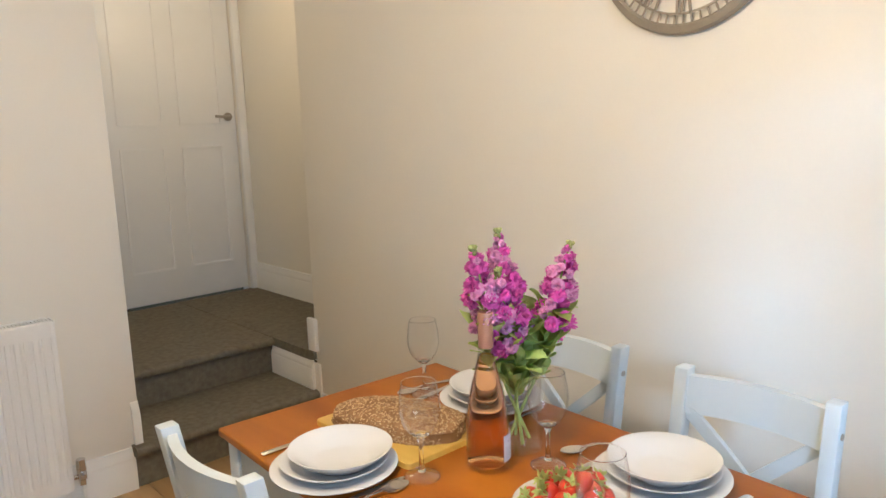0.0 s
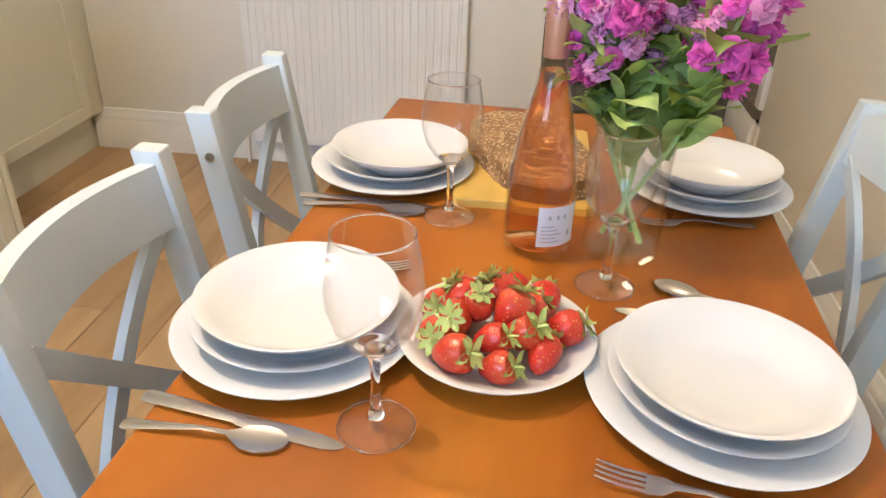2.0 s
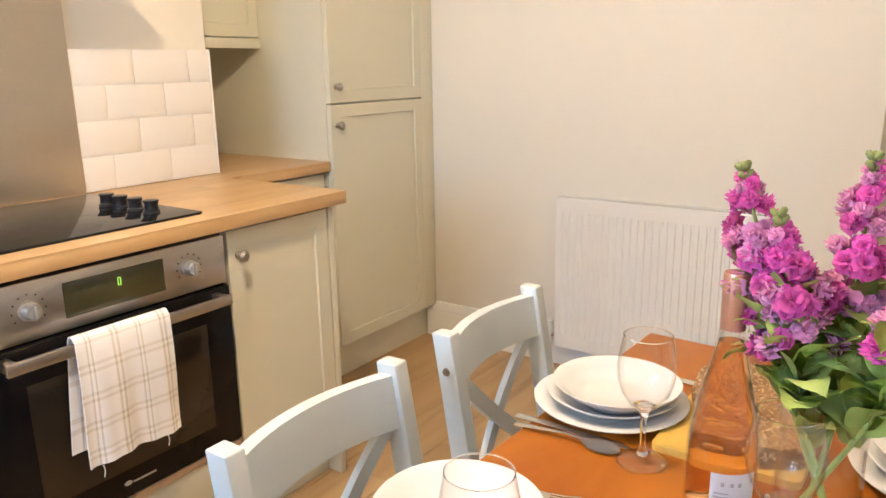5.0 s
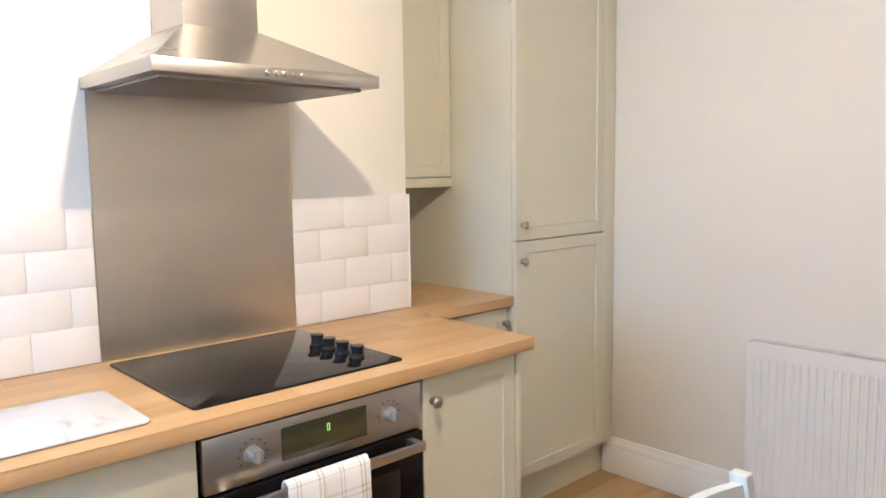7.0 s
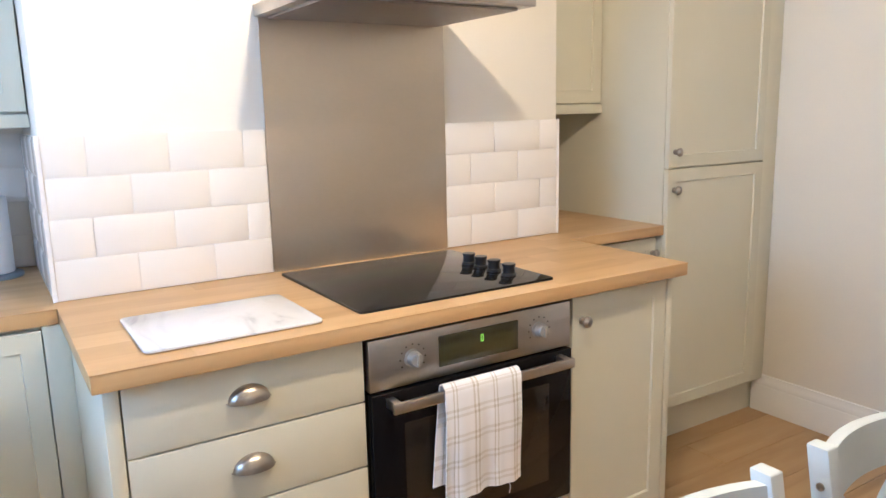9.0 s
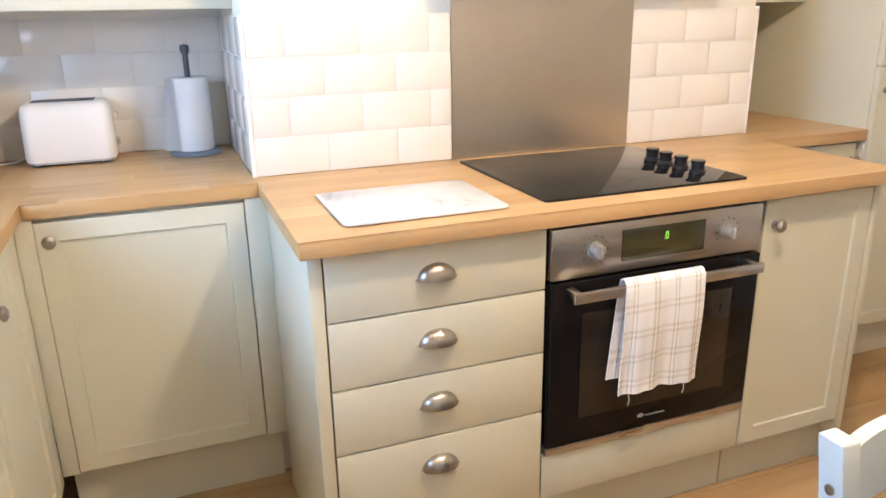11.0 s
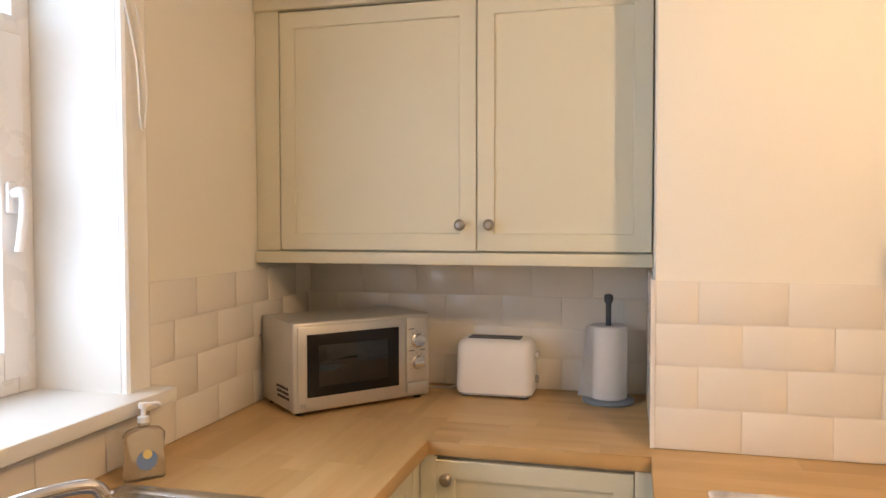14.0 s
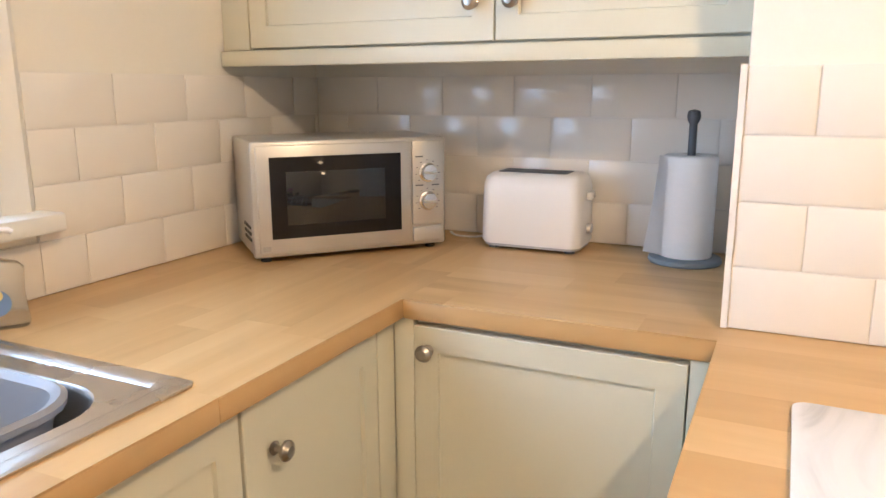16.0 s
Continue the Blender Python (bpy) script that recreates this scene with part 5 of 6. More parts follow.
# rose wine bottle
ROSE = glass_mat("rose_wine", (1.0, 0.58, 0.27), 1.14)
bottle = thing("wine_bottle", "clear bottle of pale rose wine with a copper foil", "wine bottle", pose(1.918, 0.857, TZ + 0.0005, 0, 0, 0))
outer_b = [(0, 0.012), (0.025, 0.006), (0.036, 0.001), (0.0405, 0.002), (0.0425, 0.008), (0.0428, 0.06), (0.0415, 0.10), (0.036, 0.14), (0.0275, 0.178), (0.020, 0.208), (0.0152, 0.232), (0.0135, 0.25), (0.0135, 0.302)]
inner_b = [(0.0115, 0.302), (0.0115, 0.25), (0.0132, 0.232), (0.018, 0.208), (0.0255, 0.178), (0.0338, 0.14), (0.0392, 0.10), (0.0404, 0.06), (0.040, 0.014), (0.034, 0.009), (0.024, 0.014), (0, 0.022)]
part("glass_body", lathe(outer_b + inner_b, 64), GLASS, bottle)
wine_in = [(0, 0.0225), (0.024, 0.0145), (0.034, 0.0095), (0.0398, 0.0145), (0.0402, 0.06), (0.039, 0.10), (0.0336, 0.14), (0.0253, 0.178), (0.0178, 0.208), (0.0140, 0.225), (0, 0.225)]
part("wine", lathe(wine_in, 48), ROSE, bottle, "pale rose wine")
part("foil", lathe([(0.0139, 0.240), (0.0143, 0.2402), (0.0146, 0.268), (0.0146, 0.306), (0.0138, 0.3085), (0, 0.3085)], 40), mat("rose_gold_foil", (0.62, 0.36, 0.27), 0.33, 0.75, vary=0.06, scale=30), bottle, "rose-gold foil capsule")


def wrap_label(r, z0, z1, a0, a1, n=14):
    bm = bmesh.new()
    rows = [[bm.verts.new((r * math.cos(radians(a0 + (a1 - a0) * i / n)), r * math.sin(radians(a0 + (a1 - a0) * i / n)), z)) for i in range(n + 1)] for z in (z0, z1)]
    for i in range(n):
        bm.faces.new((rows[0][i], rows[0][i + 1], rows[1][i + 1], rows[1][i]))
    bmesh.ops.recalc_face_normals(bm, faces=bm.faces)
    bmesh.ops.solidify(bm, geom=bm.faces[:], thickness=-0.0004)
    return bm


LAB0, LAB1 = 268, 340
lab = part("label", wrap_label(0.0432, 0.022, 0.074, LAB0, LAB1), mat("label_paper", (0.70, 0.71, 0.76), 0.6, fine=300), bottle, "pale back label")
INK = mat("grey_ink", (0.42, 0.42, 0.47), 0.6)
for k, (a, b) in enumerate(((6, 36), (6, 30), (6, 40), (6, 34), (6, 28))):
    part("print_line", wrap_label(0.04365, 0.028 + 0.005 * k, 0.0295 + 0.005 * k, LAB0 + a, LAB0 + b, 6), INK, lab)
for a in (16, 30, 42):
    part("print_mark", wrap_label(0.04365, 0.058, 0.063, LAB0 + a, LAB0 + a + 5, 3), INK, lab)
part("print_block", wrap_label(0.04365, 0.034, 0.041, LAB0 + 52, LAB0 + 58, 3), INK, lab)

# bread on a board
bb = thing("bread_board", "pale wooden board under the bread", "bread board")
part("board", extrude_outline(rounded(1.797, 1.997, 0.955, 1.280, 0.012), TZ, TZ + 0.012, 0.002), ramp_mat("bamboo", [(0.3, (0.60, 0.38, 0.055)), (0.7, (0.70, 0.47, 0.085))], 0.4, (12, 1, 12), 2, 0.1, 0.02), bb)
loaf = thing("seeded_bread", "flat seed-crusted loaf of bread on the board", "bread", pose(1.900, 1.110, TZ + 0.012, 0, 0, 24))
CRUST = ramp_mat("bread_crust", [(0.3, (0.19, 0.095, 0.032)), (0.6, (0.33, 0.185, 0.07)), (0.8, (0.43, 0.27, 0.12))], 0.7, (1, 1, 1), 30, 0.0, 0.6)
lb = bmesh.new()
bmesh.ops.create_uvsphere(lb, u_segments=36, v_segments=20, radius=1)
for v in lb.verts:
    c = v.co.copy()
    sq = 1 / max((abs(c.x) ** 2.6 + abs(c.y) ** 2.6) ** (1 / 2.6), 0.35) if c.xy.length > 0.2 else 1
    wob = 1 + 0.06 * noise.noise(c * 2.2)
    v.co = Vector((c.x * 0.078 * min(sq, 1.15) * wob, c.y * 0.150 * min(sq, 1.15) * wob, max(c.z, -0.3) * (0.040 + 0.006 * noise.noise(c * 4)) + 0.0125))
part("crust", lb, CRUST, loaf)
rng = random.Random(11)
crust = bpy.data.objects["crust"].data
seeds = bmesh.new()
tiny = [Vector(p) for p in ((0.0036, 0, 0), (0, 0.0018, 0), (-0.0036, 0, 0), (0, -0.0018, 0), (0, 0, 0.0015))]
upper = [p for p in crust.polygons if p.normal.z > 0.05 and p.area > 1e-7]
areas = [p.area for p in upper]
for p in rng.choices(upper, areas, k=2200):
    v = [crust.vertices[i].co for i in p.vertices]
    a, b = rng.random(), rng.random()
    spot = v[0].lerp(v[1], a).lerp(v[-1].lerp(v[-2], a), b)
    turn = (p.normal + Vector([rng.uniform(-0.4, 0.4) for _ in range(3)])).to_track_quat("Z", "Y").to_matrix() @ Matrix.Rotation(rng.uniform(0, 6.3), 3, "Z")
    vs = [seeds.verts.new(turn @ q + spot) for q in tiny]
    for i in range(4):
        seeds.faces.new((vs[i], vs[(i + 1) % 4], vs[4]))
tagged(part("seed_crust", seeds, ramp_mat("seeds", [(0.25, (0.24, 0.14, 0.055)), (0.5, (0.45, 0.30, 0.13)), (0.8, (0.60, 0.43, 0.21))], 0.6, (1, 1, 1), 1, 0.9, 0.0, island=True), loaf, "crust of mixed seeds"), kind="stuff")

# strawberries on a white plate
sp = crock("fruit_plate", "white porcelain plate heaped with strawberries", "plate", [(r * 0.94, z) for r, z in side_p])
sp.matrix_basis = pose(1.882, 0.630, TZ)
BERRY, tree, bs = principled("strawberry_red")
n, link = tree.nodes, tree.links.new
tcn, inf = n.new("ShaderNodeTexCoord"), n.new("ShaderNodeObjectInfo")
vor = n.new("ShaderNodeTexVoronoi")
vor.inputs["Scale"].default_value = 240
link(tcn.outputs["Object"], vor.inputs["Vector"])
sp_ = n.new("ShaderNodeSeparateXYZ")
link(tcn.outputs["Object"], sp_.inputs[0])
shade_ = n.new("ShaderNodeMapRange")
shade_.inputs[1].default_value, shade_.inputs[2].default_value = 0.020, 0.044
link(sp_.outputs[2], shade_.inputs[0])
pale = n.new("ShaderNodeMix")
pale.data_type = "RGBA"
pale.inputs[6].default_value, pale.inputs[7].default_value = (0.52, 0.024, 0.010, 1), (0.62, 0.10, 0.025, 1)
mulr = n.new("ShaderNodeMath")
mulr.operation = "MULTIPLY"
link(shade_.outputs[0], mulr.inputs[0])
link(inf.outputs["Random"], mulr.inputs[1])
link(mulr.outputs[0], pale.inputs[0])
seedm = n.new("ShaderNodeMath")
seedm.operation = "LESS_THAN"
link(vor.outputs["Distance"], seedm.inputs[0])
seedm.inputs[1].default_value = 0.17
seedc = n.new("ShaderNodeMix")
seedc.data_type = "RGBA"
link(seedm.outputs[0], seedc.inputs[0])
link(pale.outputs[2], seedc.inputs[6])
seedc.inputs[7].default_value = (0.62, 0.36, 0.08, 1)
link(seedc.outputs[2], bs.inputs["Base Color"])
bs.inputs["Roughness"].default_value = 0.28
bmpn = n.new("ShaderNodeBump")
bmpn.inputs["Strength"].default_value, bmpn.inputs["Distance"].default_value = 0.5, 0.001
link(vor.outputs["Distance"], bmpn.inputs["Height"])
link(bmpn.outputs[0], bs.inputs["Normal"])
LEAFG = mat("calyx_green", (0.60, 0.70, 0.22), 0.55, vary=0.3, scale=60, fine=300, rand=0.4)


def strawberry():
    st = thing("strawberry", "ripe red strawberry with a green calyx", "strawberry", None, "strawberries on the plate")
    bm = lathe([(0, 0), (0.005, 0.001), (0.0095, 0.006), (0.0145, 0.015), (0.0175, 0.025), (0.0170, 0.034), (0.0125, 0.0405), (0.005, 0.042), (0, 0.0415)], 20)
    for v in bm.verts:
        a = math.atan2(v.co.y, v.co.x)
        k = 1 + 0.07 * math.sin(2 * a + 1) + 0.05 * noise.noise(v.co * 90)
        v.co.x, v.co.y = v.co.x * k, v.co.y * k
    part("fruit", bm, BERRY, st)
    cal = bmesh.new()
    crown = cal.verts.new((0, 0, 0.0425))
    for i in range(9):
        a = 2 * math.pi * i / 9 + 0.15 * math.sin(7 * i)
        ln, up = 0.0165 + 0.005 * math.sin(3.1 * i), 0.004 + 0.006 * math.sin(2.3 * i + 1)
        d, s = Vector((math.cos(a), math.sin(a), 0)), Vector((-math.sin(a), math.cos(a), 0))
        pts = [(0.0, 0.0016, 0.0), (0.45, 0.0042, 0.5), (0.8, 0.0028, 0.7), (1.0, 0.0, 1.2)]
        rows = [[crown]]
        for f, w, h in pts[1:]:
            c = d * ln * f + Vector((0, 0, 0.0425 + up * h - 0.002 * f))
            rows.append([cal.verts.new(c - s * w + Vector((0, 0, 0.001 * (w > 0)))), cal.verts.new(c + Vector((0, 0, -0.0006))), cal.verts.new(c + s * w + Vector((0, 0, 0.001 * (w > 0))))] if w else [cal.verts.new(c)])
        for p, q in zip(rows, rows[1:]):
            if len(p) == 1:
                cal.faces.new((p[0], q[1], q[0]))
                cal.faces.new((p[0], q[2], q[1]))
            elif len(q) == 3:
                cal.faces.new((p[0], p[1], q[1], q[0]))
                cal.faces.new((p[1], p[2], q[2], q[1]))
            else:
                cal.faces.new((p[0], p[1], q[0]))
                cal.faces.new((p[1], p[2], q[0]))
    bmesh.ops.solidify(cal, geom=cal.faces[:], thickness=0.0006)
    tube([(0, 0, 0.041), (0.001, 0, 0.048), (0.003, 0.001, 0.053)], 0.0012, 6, cal)
    part("calyx", cal, LEAFG, st)
    return st


berry = strawberry()
rng = random.Random(5)
spots = []
for ring, count, r, z in ((0, 9, 0.063, 0.030), (1, 6, 0.036, 0.041), (2, 3, 0.016, 0.056)):
    for i in range(count):
        a = 2 * math.pi * (i + 0.35 * ring) / count + rng.uniform(-0.12, 0.12)
        spots.append((a, r + rng.uniform(-0.004, 0.004), z + rng.uniform(-0.003, 0.003), ring))
for i, (a, r, z, ring) in enumerate(spots):
    tilt = (74, 60, 35)[ring] + rng.uniform(-14, 14)
    swing = math.degrees(a) + rng.uniform(-35, 35)
    size = rng.uniform(0.88, 1.12)
    m = pose(1.882 + r * math.cos(a), 0.630 + r * math.sin(a), TZ + z) @ pose(0, 0, 0, 0, 0, swing) @ pose(0, 0, 0, 0, tilt, rng.uniform(0, 90)) @ pose(0, 0, -0.022 * size) @ Matrix.Diagonal((size, size, size, 1))
    if i == 0:
        first = m
        continue
    c = copy_thing(berry, m)
    c.matrix_basis = m
berry.matrix_basis = first


# cutlery: lies along local +x, from the handle's end
def cutlery_mesh(kind):
    bm = bmesh.new()

    def strip(rows, thick=0.0016):
        top = [[bm.verts.new((x, y, z)) for y, z in ((-w, h), (0, h + c), (w, h))] for x, w, h, c in rows]
        faces = []
        for a, b in zip(top, top[1:]):
            faces.append(bm.faces.new((a[0], b[0], b[1], a[1])))
            faces.append(bm.faces.new((a[1], b[1], b[2], a[2])))
        return faces
    faces = []
    if kind == "knife":
        faces += strip([(0, 0.007, 0.003, 0.001), (0.004, 0.0085, 0.003, 0.0012), (0.05, 0.008, 0.004, 0.0015), (0.098, 0.0065, 0.004, 0.0014), (0.104, 0.008, 0.003, 0.0006), (0.15, 0.0095, 0.0025, 0.0004), (0.185, 0.0085, 0.002, 0.0003), (0.200, 0.005, 0.002, 0.0002), (0.206, 0.001, 0.002, 0)])
    if kind == "spoon":
        faces += strip([(0, 0.007, 0.002, 0.001), (0.005, 0.009, 0.002, 0.0014), (0.04, 0.006, 0.005, 0.0014), (0.09, 0.0032, 0.010, 0.001), (0.118, 0.0034, 0.008, 0.0004), (0.126, 0.009, 0.006, -0.002), (0.138, 0.0175, 0.0055, -0.004), (0.155, 0.0195, 0.0055, -0.0048), (0.170, 0.0165, 0.0055, -0.004), (0.180, 0.009, 0.005, -0.002), (0.184, 0.002, 0.005, 0)])
    if kind == "fork":
        faces += strip([(0, 0.0065, 0.002, 0.001), (0.005, 0.0085, 0.002, 0.0014), (0.045, 0.0055, 0.005, 0.0014), (0.095, 0.0032, 0.011, 0.001), (0.120, 0.0042, 0.009, 0.0003), (0.130, 0.0105, 0.006, -0.0005), (0.145, 0.0118, 0.004, -0.0008)])
        for k in range(4):
            y = -0.0096 + 0.0064 * k
            rows = [[bm.verts.new((x, y - w, h)) , bm.verts.new((x, y + w, h))] for x, w, h in ((0.1445, 0.0019, 0.0037), (0.165, 0.0016, 0.004), (0.182, 0.0013, 0.0065), (0.188, 0.0007, 0.008))]
            for a, b in zip(rows, rows[1:]):
                faces.append(bm.faces.new((a[0], b[0], b[1], a[1])))
    bmesh.ops.recalc_face_normals(bm, faces=bm.faces)
    bmesh.ops.solidify(bm, geom=bm.faces[:], thickness=0.0016)
    return as_mesh(kind, bm, CUTLERY, 60)


KINDS = {k: cutlery_mesh(k) for k in ("knife", "spoon", "fork")}


def lay(kind, x0, y0, x1, y1, size=1.0):
    ob = new("table_" + kind, KINDS[kind])
    ob.matrix_basis = pose(x0, y0, TZ + 0.0004, 0, 0, math.degrees(math.atan2(y1 - y0, x1 - x0))) @ Matrix.Diagonal((size, size, size, 1))
    return tagged(ob, "stainless steel table " + kind + " lying on the table", kind, kind + "s on the table")


lay("spoon", 1.575, 0.468, 1.722, 0.466, 0.80)
lay("knife", 1.577, 0.504, 1.769, 0.470, 0.945)
lay("fork", 1.602, 0.733, 1.776, 0.769, 0.93)
lay("fork", 2.148, 0.446, 1.974, 0.476, 0.94)
lay("spoon", 2.195, 0.712, 2.060, 0.790, 0.86)
lay("knife", 2.202, 0.690, 2.006, 0.725, 0.96)
lay("spoon", 1.597, 0.919, 1.767, 0.920, 0.92)
lay("knife", 1.584, 0.943, 1.774, 0.940, 0.93)
lay("knife", 1.632, 1.225, 1.815, 1.212, 0.95)
lay("fork", 2.212, 0.968, 2.057, 0.945, 0.85)
lay("spoon", 2.197, 1.255, 2.034, 1.280, 0.88)
lay("knife", 2.217, 1.230, 2.027, 1.215, 0.95)

# vase and flowers
VX, VY, VH = 2.023, 0.870, 0.163
vase = thing("glass_vase", "clear glass vase half full of water", "vase", pose(VX, VY, TZ + 0.0005))
part("glass_wall", lathe([(0, 0), (0.044, 0), (0.047, 0.003), (0.0475, 0.05), (0.045, 0.11), (0.047, 0.15), (0.051, VH), (0.0495, VH), (0.0455, 0.15), (0.0432, 0.11), (0.0455, 0.05), (0.0445, 0.012), (0, 0.011)], 56), CUP, vase)
part("water", lathe([(0, 0.0115), (0.0443, 0.0125), (0.0452, 0.05), (0.0442, 0.085), (0, 0.085)], 48), thin_glass("vase_water", (0.99, 0.998, 0.99), 3.0, 0.15, 0.01), vase)
STEM = mat("stem_green", (0.42, 0.56, 0.17), 0.5, vary=0.2, scale=40)
LEAF = mat("flower_leaf_green", (0.60, 0.70, 0.28), 0.5, vary=0.2, scale=30, fine=200, rand=0.35)
PETAL = mat("magenta_petal", (0.78, 0.135, 0.53), 0.55, vary=0.45, scale=45, fine=160, rand=0.8, bump=0.1)
PALEP = mat("pale_pink_petal", (0.84, 0.40, 0.67), 0.55, vary=0.3, scale=45, rand=0.6)
for m_, c_ in ((LEAF, (0.55, 0.74, 0.14)), (PETAL, (0.85, 0.25, 0.75)), (PALEP, (0.9, 0.55, 0.85))):
    let_light_through(m_, c_, 0.35)
BUD = mat("green_bud", (0.26, 0.30, 0.10), 0.6, vary=0.3, scale=60, rand=0.5)


def blossom_mesh(seed, petals, size, material):
    """A ruffled double blossom."""
    rng = random.Random(seed)
    bm = bmesh.new()
    for layer, (count, ln, lift) in enumerate(petals):
        for i in range(count):
            a = 2 * math.pi * (i + 0.5 * layer) / count + rng.uniform(-0.25, 0.25)
            d, s = Vector((math.cos(a), math.sin(a), 0)), Vector((-math.sin(a), math.cos(a), 0))
            grid = []
            for r in range(4):
                u = r / 3
                w = size * ln * (0.12 + 0.62 * math.sin(math.pi * min(u * 0.62 + 0.08, 1)))
                row = []
                for k in range(4):
                    v = -1 + 2 * k / 3
                    up = lift * math.sin(u * 1.6) + 0.34 * math.sin(4.6 * v + i * 2 + seed) * u + 0.10 * v * v * u - 0.22 * u ** 3
                    row.append(bm.verts.new(d * size * ln * (u * (1 - 0.12 * abs(v))) + s * w * v * 0.8 + Vector((0, 0, size * (up + rng.uniform(-0.03, 0.03))))))
                grid.append(row)
            for p, q in zip(grid, grid[1:]):
                for k in range(3):
                    bm.faces.new((p[k], p[k + 1], q[k + 1], q[k]))
    return as_mesh("blossom", bm, material, 180)


BLOSSOMS = [blossom_mesh(k, ((6, 1.0, 0.25), (5, 0.78, 0.7), (4, 0.5, 1.1)), 0.0150 + 0.0022 * (k % 3), PETAL if k % 3 else PALEP) for k in range(7)]
BUDS = as_mesh("bud", lathe([(0, 0), (0.003, 0.001), (0.0045, 0.006), (0.0035, 0.012), (0, 0.014)], 8), BUD, 60)


def leaf_mesh(seed, ln=0.085, wide=0.013):
    rng = random.Random(seed)
    bm = bmesh.new()
    rows = []
    droop, wave = rng.uniform(0.3, 1.3), rng.uniform(0, 6)
    for i in range(10):
        u = i / 9
        w = wide * math.sin(math.pi * (0.06 + 0.94 * u) ** 0.8) ** 0.8 * (1 - 0.2 * u) if u < 1 else 0.0008
        x, z = ln * u * math.cos(droop * u * 0.6), ln * (0.55 * u - droop * 0.5 * u * u)
        rows.append([bm.verts.new((x, -w, z + 0.25 * w + 0.004 * math.sin(8 * u + wave))), bm.verts.new((x, 0, z)), bm.verts.new((x, w, z + 0.25 * w + 0.004 * math.sin(7 * u + wave + 2)))])
    for a, b in zip(rows, rows[1:]):
        for k in range(2):
            bm.faces.new((a[k], a[k + 1], b[k + 1], b[k]))
    bmesh.ops.solidify(bm, geom=bm.faces[:], thickness=0.0005)
    return as_mesh("leaf", bm, LEAF, 180)


LEAVES = [leaf_mesh(k, 0.074 + 0.010 * (k % 4), 0.0185 + 0.0025 * (k % 3)) for k in range(7)]


def flower(tip, foot, seed, head=0.16, leaves=27):
    """A stock flower: stem from inside the vase to the tip, blossoms packed round its upper part."""
    rng = random.Random(seed)
    fl = thing("stock_flower", "magenta stock flower stem with green leaves in the vase", "flower", None, "flowers in the vase")
    t, f = Vector(tip), Vector((VX + foot[0], VY + foot[1], TZ + 0.016))
    neck = Vector((VX - foot[0] * 0.8, VY - foot[1] * 0.8, TZ + VH))
    neck = neck.lerp(Vector((t.x, t.y, TZ + VH)), 0.25)
    line = bend([f, neck, neck.lerp(t, 0.5) + Vector((0, 0, 0.008)), t], 36)
    part("stem", tube(line, [0.0036 - 0.0018 * i / 36 for i in range(len(line))], 8), STEM, fl)

    def on(dist):
        k = len(line) - 1
        while k > 1 and dist > (line[k] - line[k - 1]).length:
            dist -= (line[k] - line[k - 1]).length
            k -= 1
        return line[k], (line[k] - line[k - 1]).normalized()
    count = 0
    while count < 40:
        u = (count + 0.5) / 40
        place, along = on(0.012 + head * u)
        wide = 0.005 + 0.032 * min(1, u * 1.6)
        turn = 2.399 * count + rng.uniform(-0.3, 0.3)
        side = along.orthogonal().normalized()
        out = (Matrix.Rotation(turn, 3, along) @ side)
        out = (out + along * rng.uniform(-0.4, 0.9)).normalized()
        q = out.to_track_quat("Z", "Y").to_matrix().to_4x4()
        size = (0.5 + 0.5 * min(1, u * 1.8)) * rng.uniform(0.75, 1.2)
        part("blossom", rng.choice(BLOSSOMS), None, fl, "", Matrix.Translation(place + out * wide * rng.uniform(0.6, 1.0)) @ q @ pose(0, 0, 0, 0, 0, rng.uniform(0, 360)) @ Matrix.Diagonal((size, size, size, 1)))
        count += 1
    for k in range(7):
        place, along = on(0.003 * k)
        out = (Matrix.Rotation(2.4 * k, 3, along) @ along.orthogonal().normalized() + along * 1.2).normalized()
        part("bud", BUDS, None, fl, "", Matrix.Translation(place) @ out.to_track_quat("Z", "Y").to_matrix().to_4x4())
    for k in range(leaves):
        place, along = on(head * 0.95 + 0.145 * k / leaves)
        a = 2.399 * k + seed
        rng.random()
        part("leaf", rng.choice(LEAVES), None, fl, "", Matrix.Translation(place) @ pose(0, 0, 0, 0, 0, math.degrees(a)) @ pose(0, 0, 0, rng.uniform(-25, 25), -rng.uniform(5, 50), 0))
    return fl


flower((2.035, 0.930, 1.163), (-0.012, -0.020), 1, 0.170)
flower((2.136, 0.828, 1.134), (-0.024, 0.012), 2, 0.165)
flower((1.912, 0.878, 1.150), (0.022, -0.008), 3, 0.165)
flower((1.957, 0.858, 1.104), (0.014, 0.022), 4, 0.145)


# bevelled metro tiles, each laid as its own piece, with grout behind and trim at the edges
TILES = {}


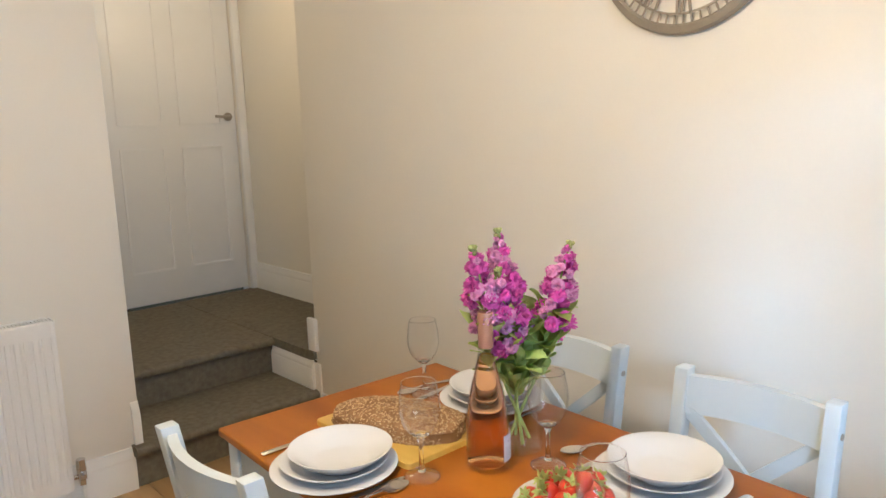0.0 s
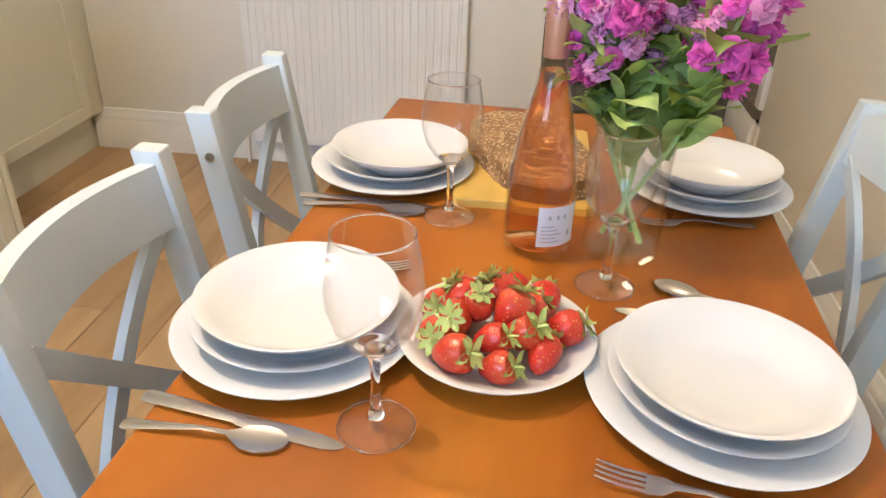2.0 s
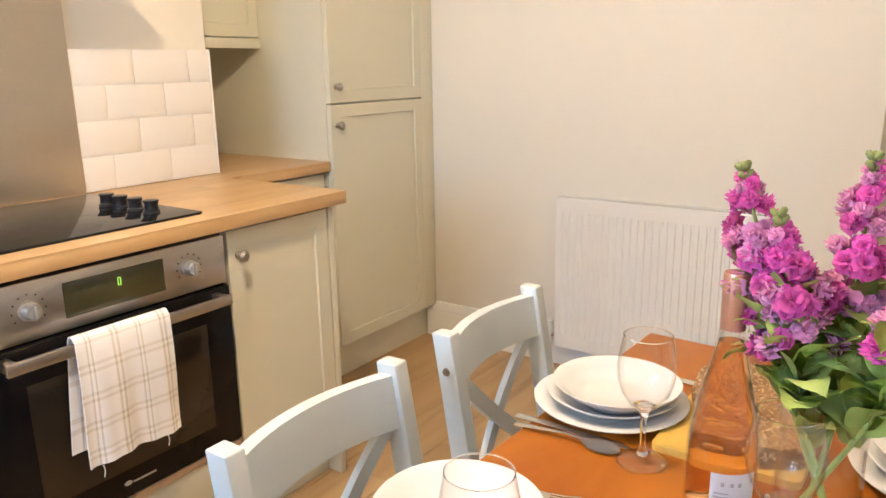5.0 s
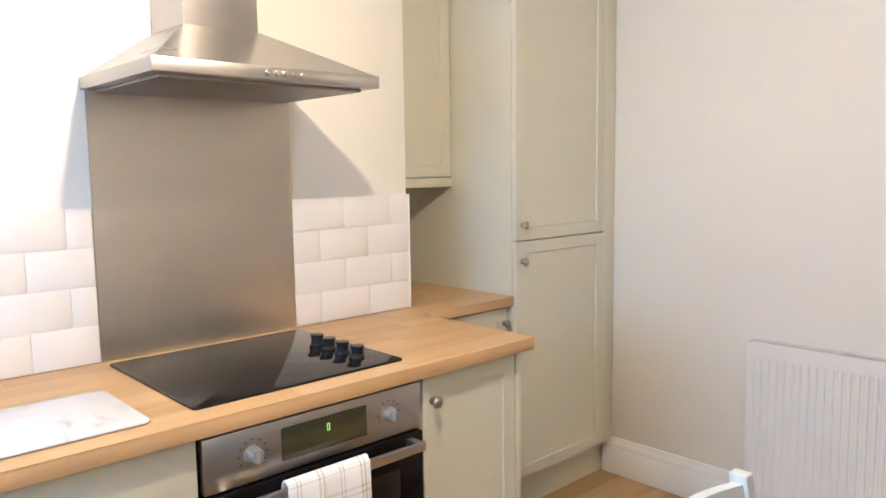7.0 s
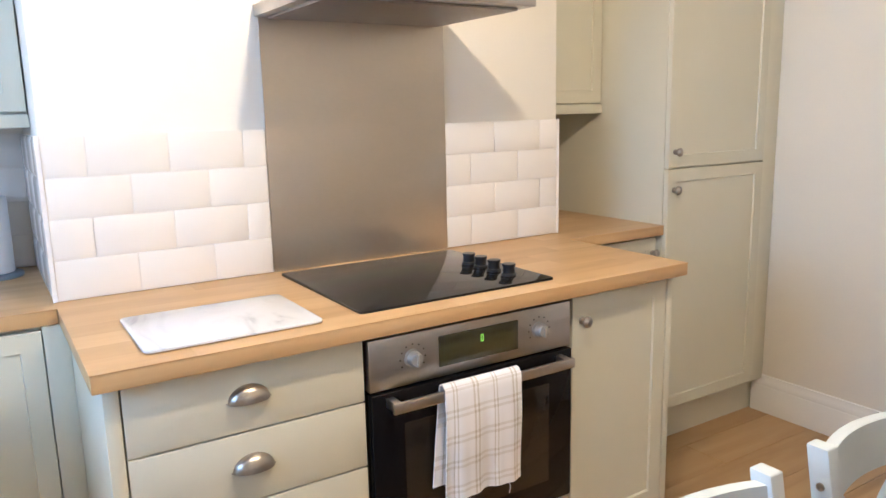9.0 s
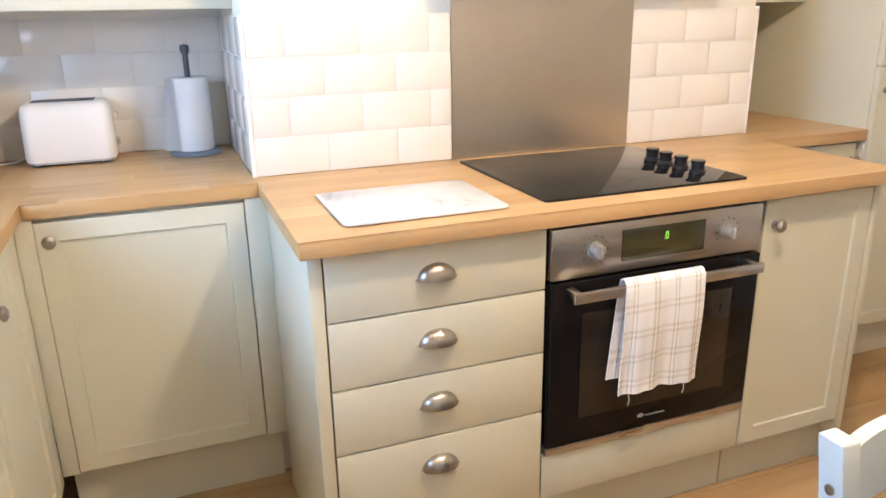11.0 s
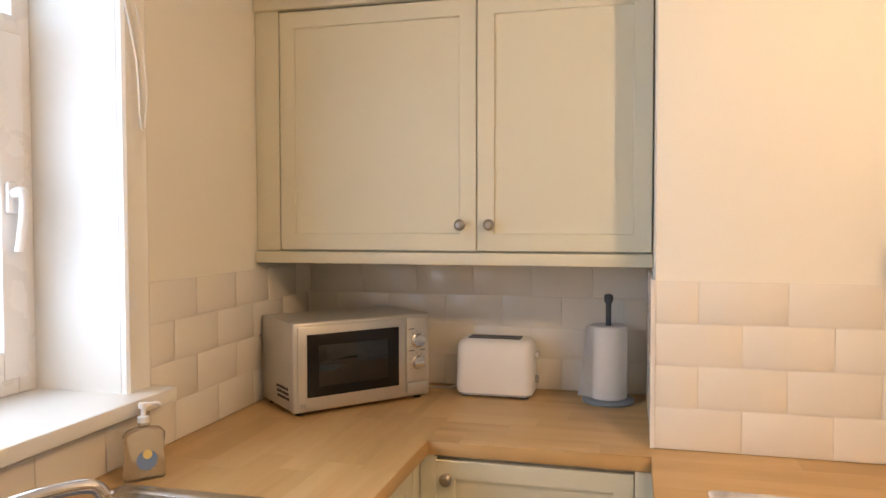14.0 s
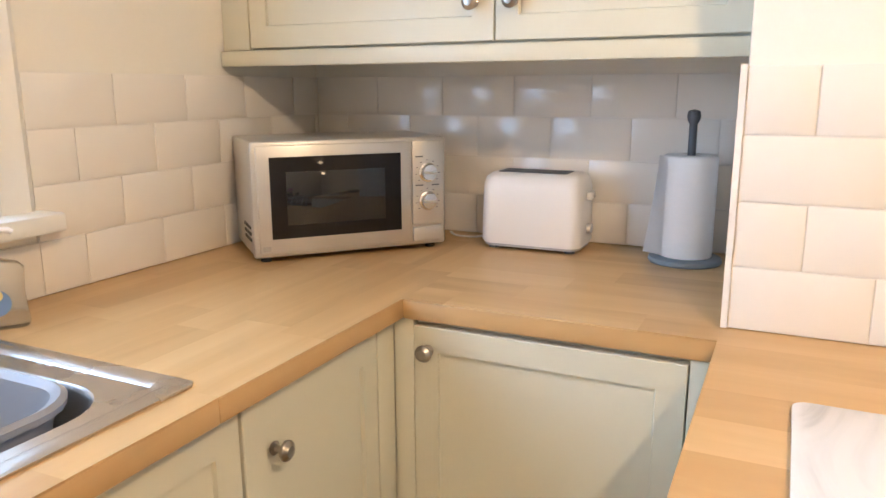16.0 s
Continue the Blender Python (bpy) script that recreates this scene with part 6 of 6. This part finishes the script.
def tile_mesh(w, h):
    key = (round(w, 3), round(h, 3))
    if key not in TILES:
        bm = bmesh.new()
        e, t, f = min(0.010, w / 3), 0.0087, 0.0050
        lo = [bm.verts.new(p) for p in ((0, 0, 0), (w, 0, 0), (w, 0, h), (0, 0, h))]
        md_ = [bm.verts.new((v.co.x, -f, v.co.z)) for v in lo]
        hi = [bm.verts.new(p) for p in ((e, -t, e), (w - e, -t, e), (w - e, -t, h - e), (e, -t, h - e))]
        for a, b in ((lo, md_), (md_, hi)):
            for i in range(4):
                bm.faces.new((a[i], a[(i + 1) % 4], b[(i + 1) % 4], b[i]))
        bm.faces.new(hi)
        bmesh.ops.recalc_face_normals(bm, faces=bm.faces)
        TILES[key] = as_mesh("tile", bm, TILE, 30)
    return TILES[key]


def tiling(name, label, at, length, z0, rows, half_first, from_right=False):
    """Running-bond tiles along local x."""
    panel = thing(name, label, "tiles", at)
    tagged(panel, kind="structure")
    TW, TH, G = 0.2, 0.1005, 0.0030
    part("grout", box(0, length, -0.0049, 0, z0, z0 + rows * (TH + G)), GROUT, panel)
    for r in range(rows):
        x = 0.0
        first = TW / 2 if (r % 2 == 0) == half_first else TW
        while x < length - 0.012:
            w = min(first, length - x)
            first = TW
            a, z = (x if not from_right else length - x - w), z0 + r * (TH + G)
            part("tile", tile_mesh(w - G, TH), None, panel, "", pose(a + G / 2, -0.002, z + G / 2))
            x += w
    return panel


tiling("wall_tiles", "cream bevelled metro tiles on the chimney breast", pose(0.0, 0.0, 0, 0, 0, 90), 0.566, CT + 0.001, 4, False)
tiling("wall_tiles", "cream bevelled metro tiles beside the splashback", pose(0.0, 1.169, 0, 0, 0, 90), BREAST - 1.169, CT + 0.001, 4, True)
tiling("wall_tiles", "cream bevelled metro tiles behind the toaster", pose(XB, YW + 0.009, 0, 0, 0, 90), -YW - 0.010, CT + 0.001, 4, True)
tiling("wall_tiles", "cream bevelled metro tiles on the side of the chimney breast", pose(XB + 0.009, 0.0, 0, 0, 0, 0), -XB - 0.009, CT + 0.001, 4, False, True)
tiling("wall_tiles", "cream bevelled metro tiles beside the window", pose(WX0 - 0.088, YW, 0, 0, 0, 180), WX0 - 0.088 - XB, CT + 0.001, 4, True)
tiling("wall_tiles", "cream bevelled metro tiles under the window sill", pose(2.1, YW, 0, 0, 0, 180), 2.1 - WX0 + 0.088, CT + 0.001, 1, False)
structure("trim", box(-0.002, 0.010, -0.010, 0.0, CT + 0.001, CT + 0.417), PLASTIC, "white tile edge trim on the chimney breast corner", "trim")
structure("trim", box(0.0, 0.010, BREAST - 0.002, BREAST + 0.006, CT + 0.001, CT + 0.417), PLASTIC, "white tile edge trim on the chimney breast corner", "trim")

# oak laminate boards
boards = tagged(thing("floor_boards", "mid-brown oak laminate boards on the floor", "floor"), kind="structure")
rng = random.Random(21)
PLANKS = {}
PWID = 0.192
xk = XB
while xk < XC - 0.001:
    w = min(PWID, XC - xk)
    y = YW - rng.uniform(0, 1.0)
    while y < YR:
        a, b = max(y, YW), min(y + 1.2, YR)
        y += 1.2
        if b - a < 0.02:
            continue
        ln = round(b - a, 2)
        key = (round(w, 3), ln)
        if key not in PLANKS:
            PLANKS[key] = as_mesh("plank", box(0.0008, w - 0.0008, 0.0008, ln - 0.0008, -0.012, 0, 0.0015, 1), FLOOR)
        part("plank", PLANKS[key], None, boards, "", pose(xk, a, 0))
    xk += PWID
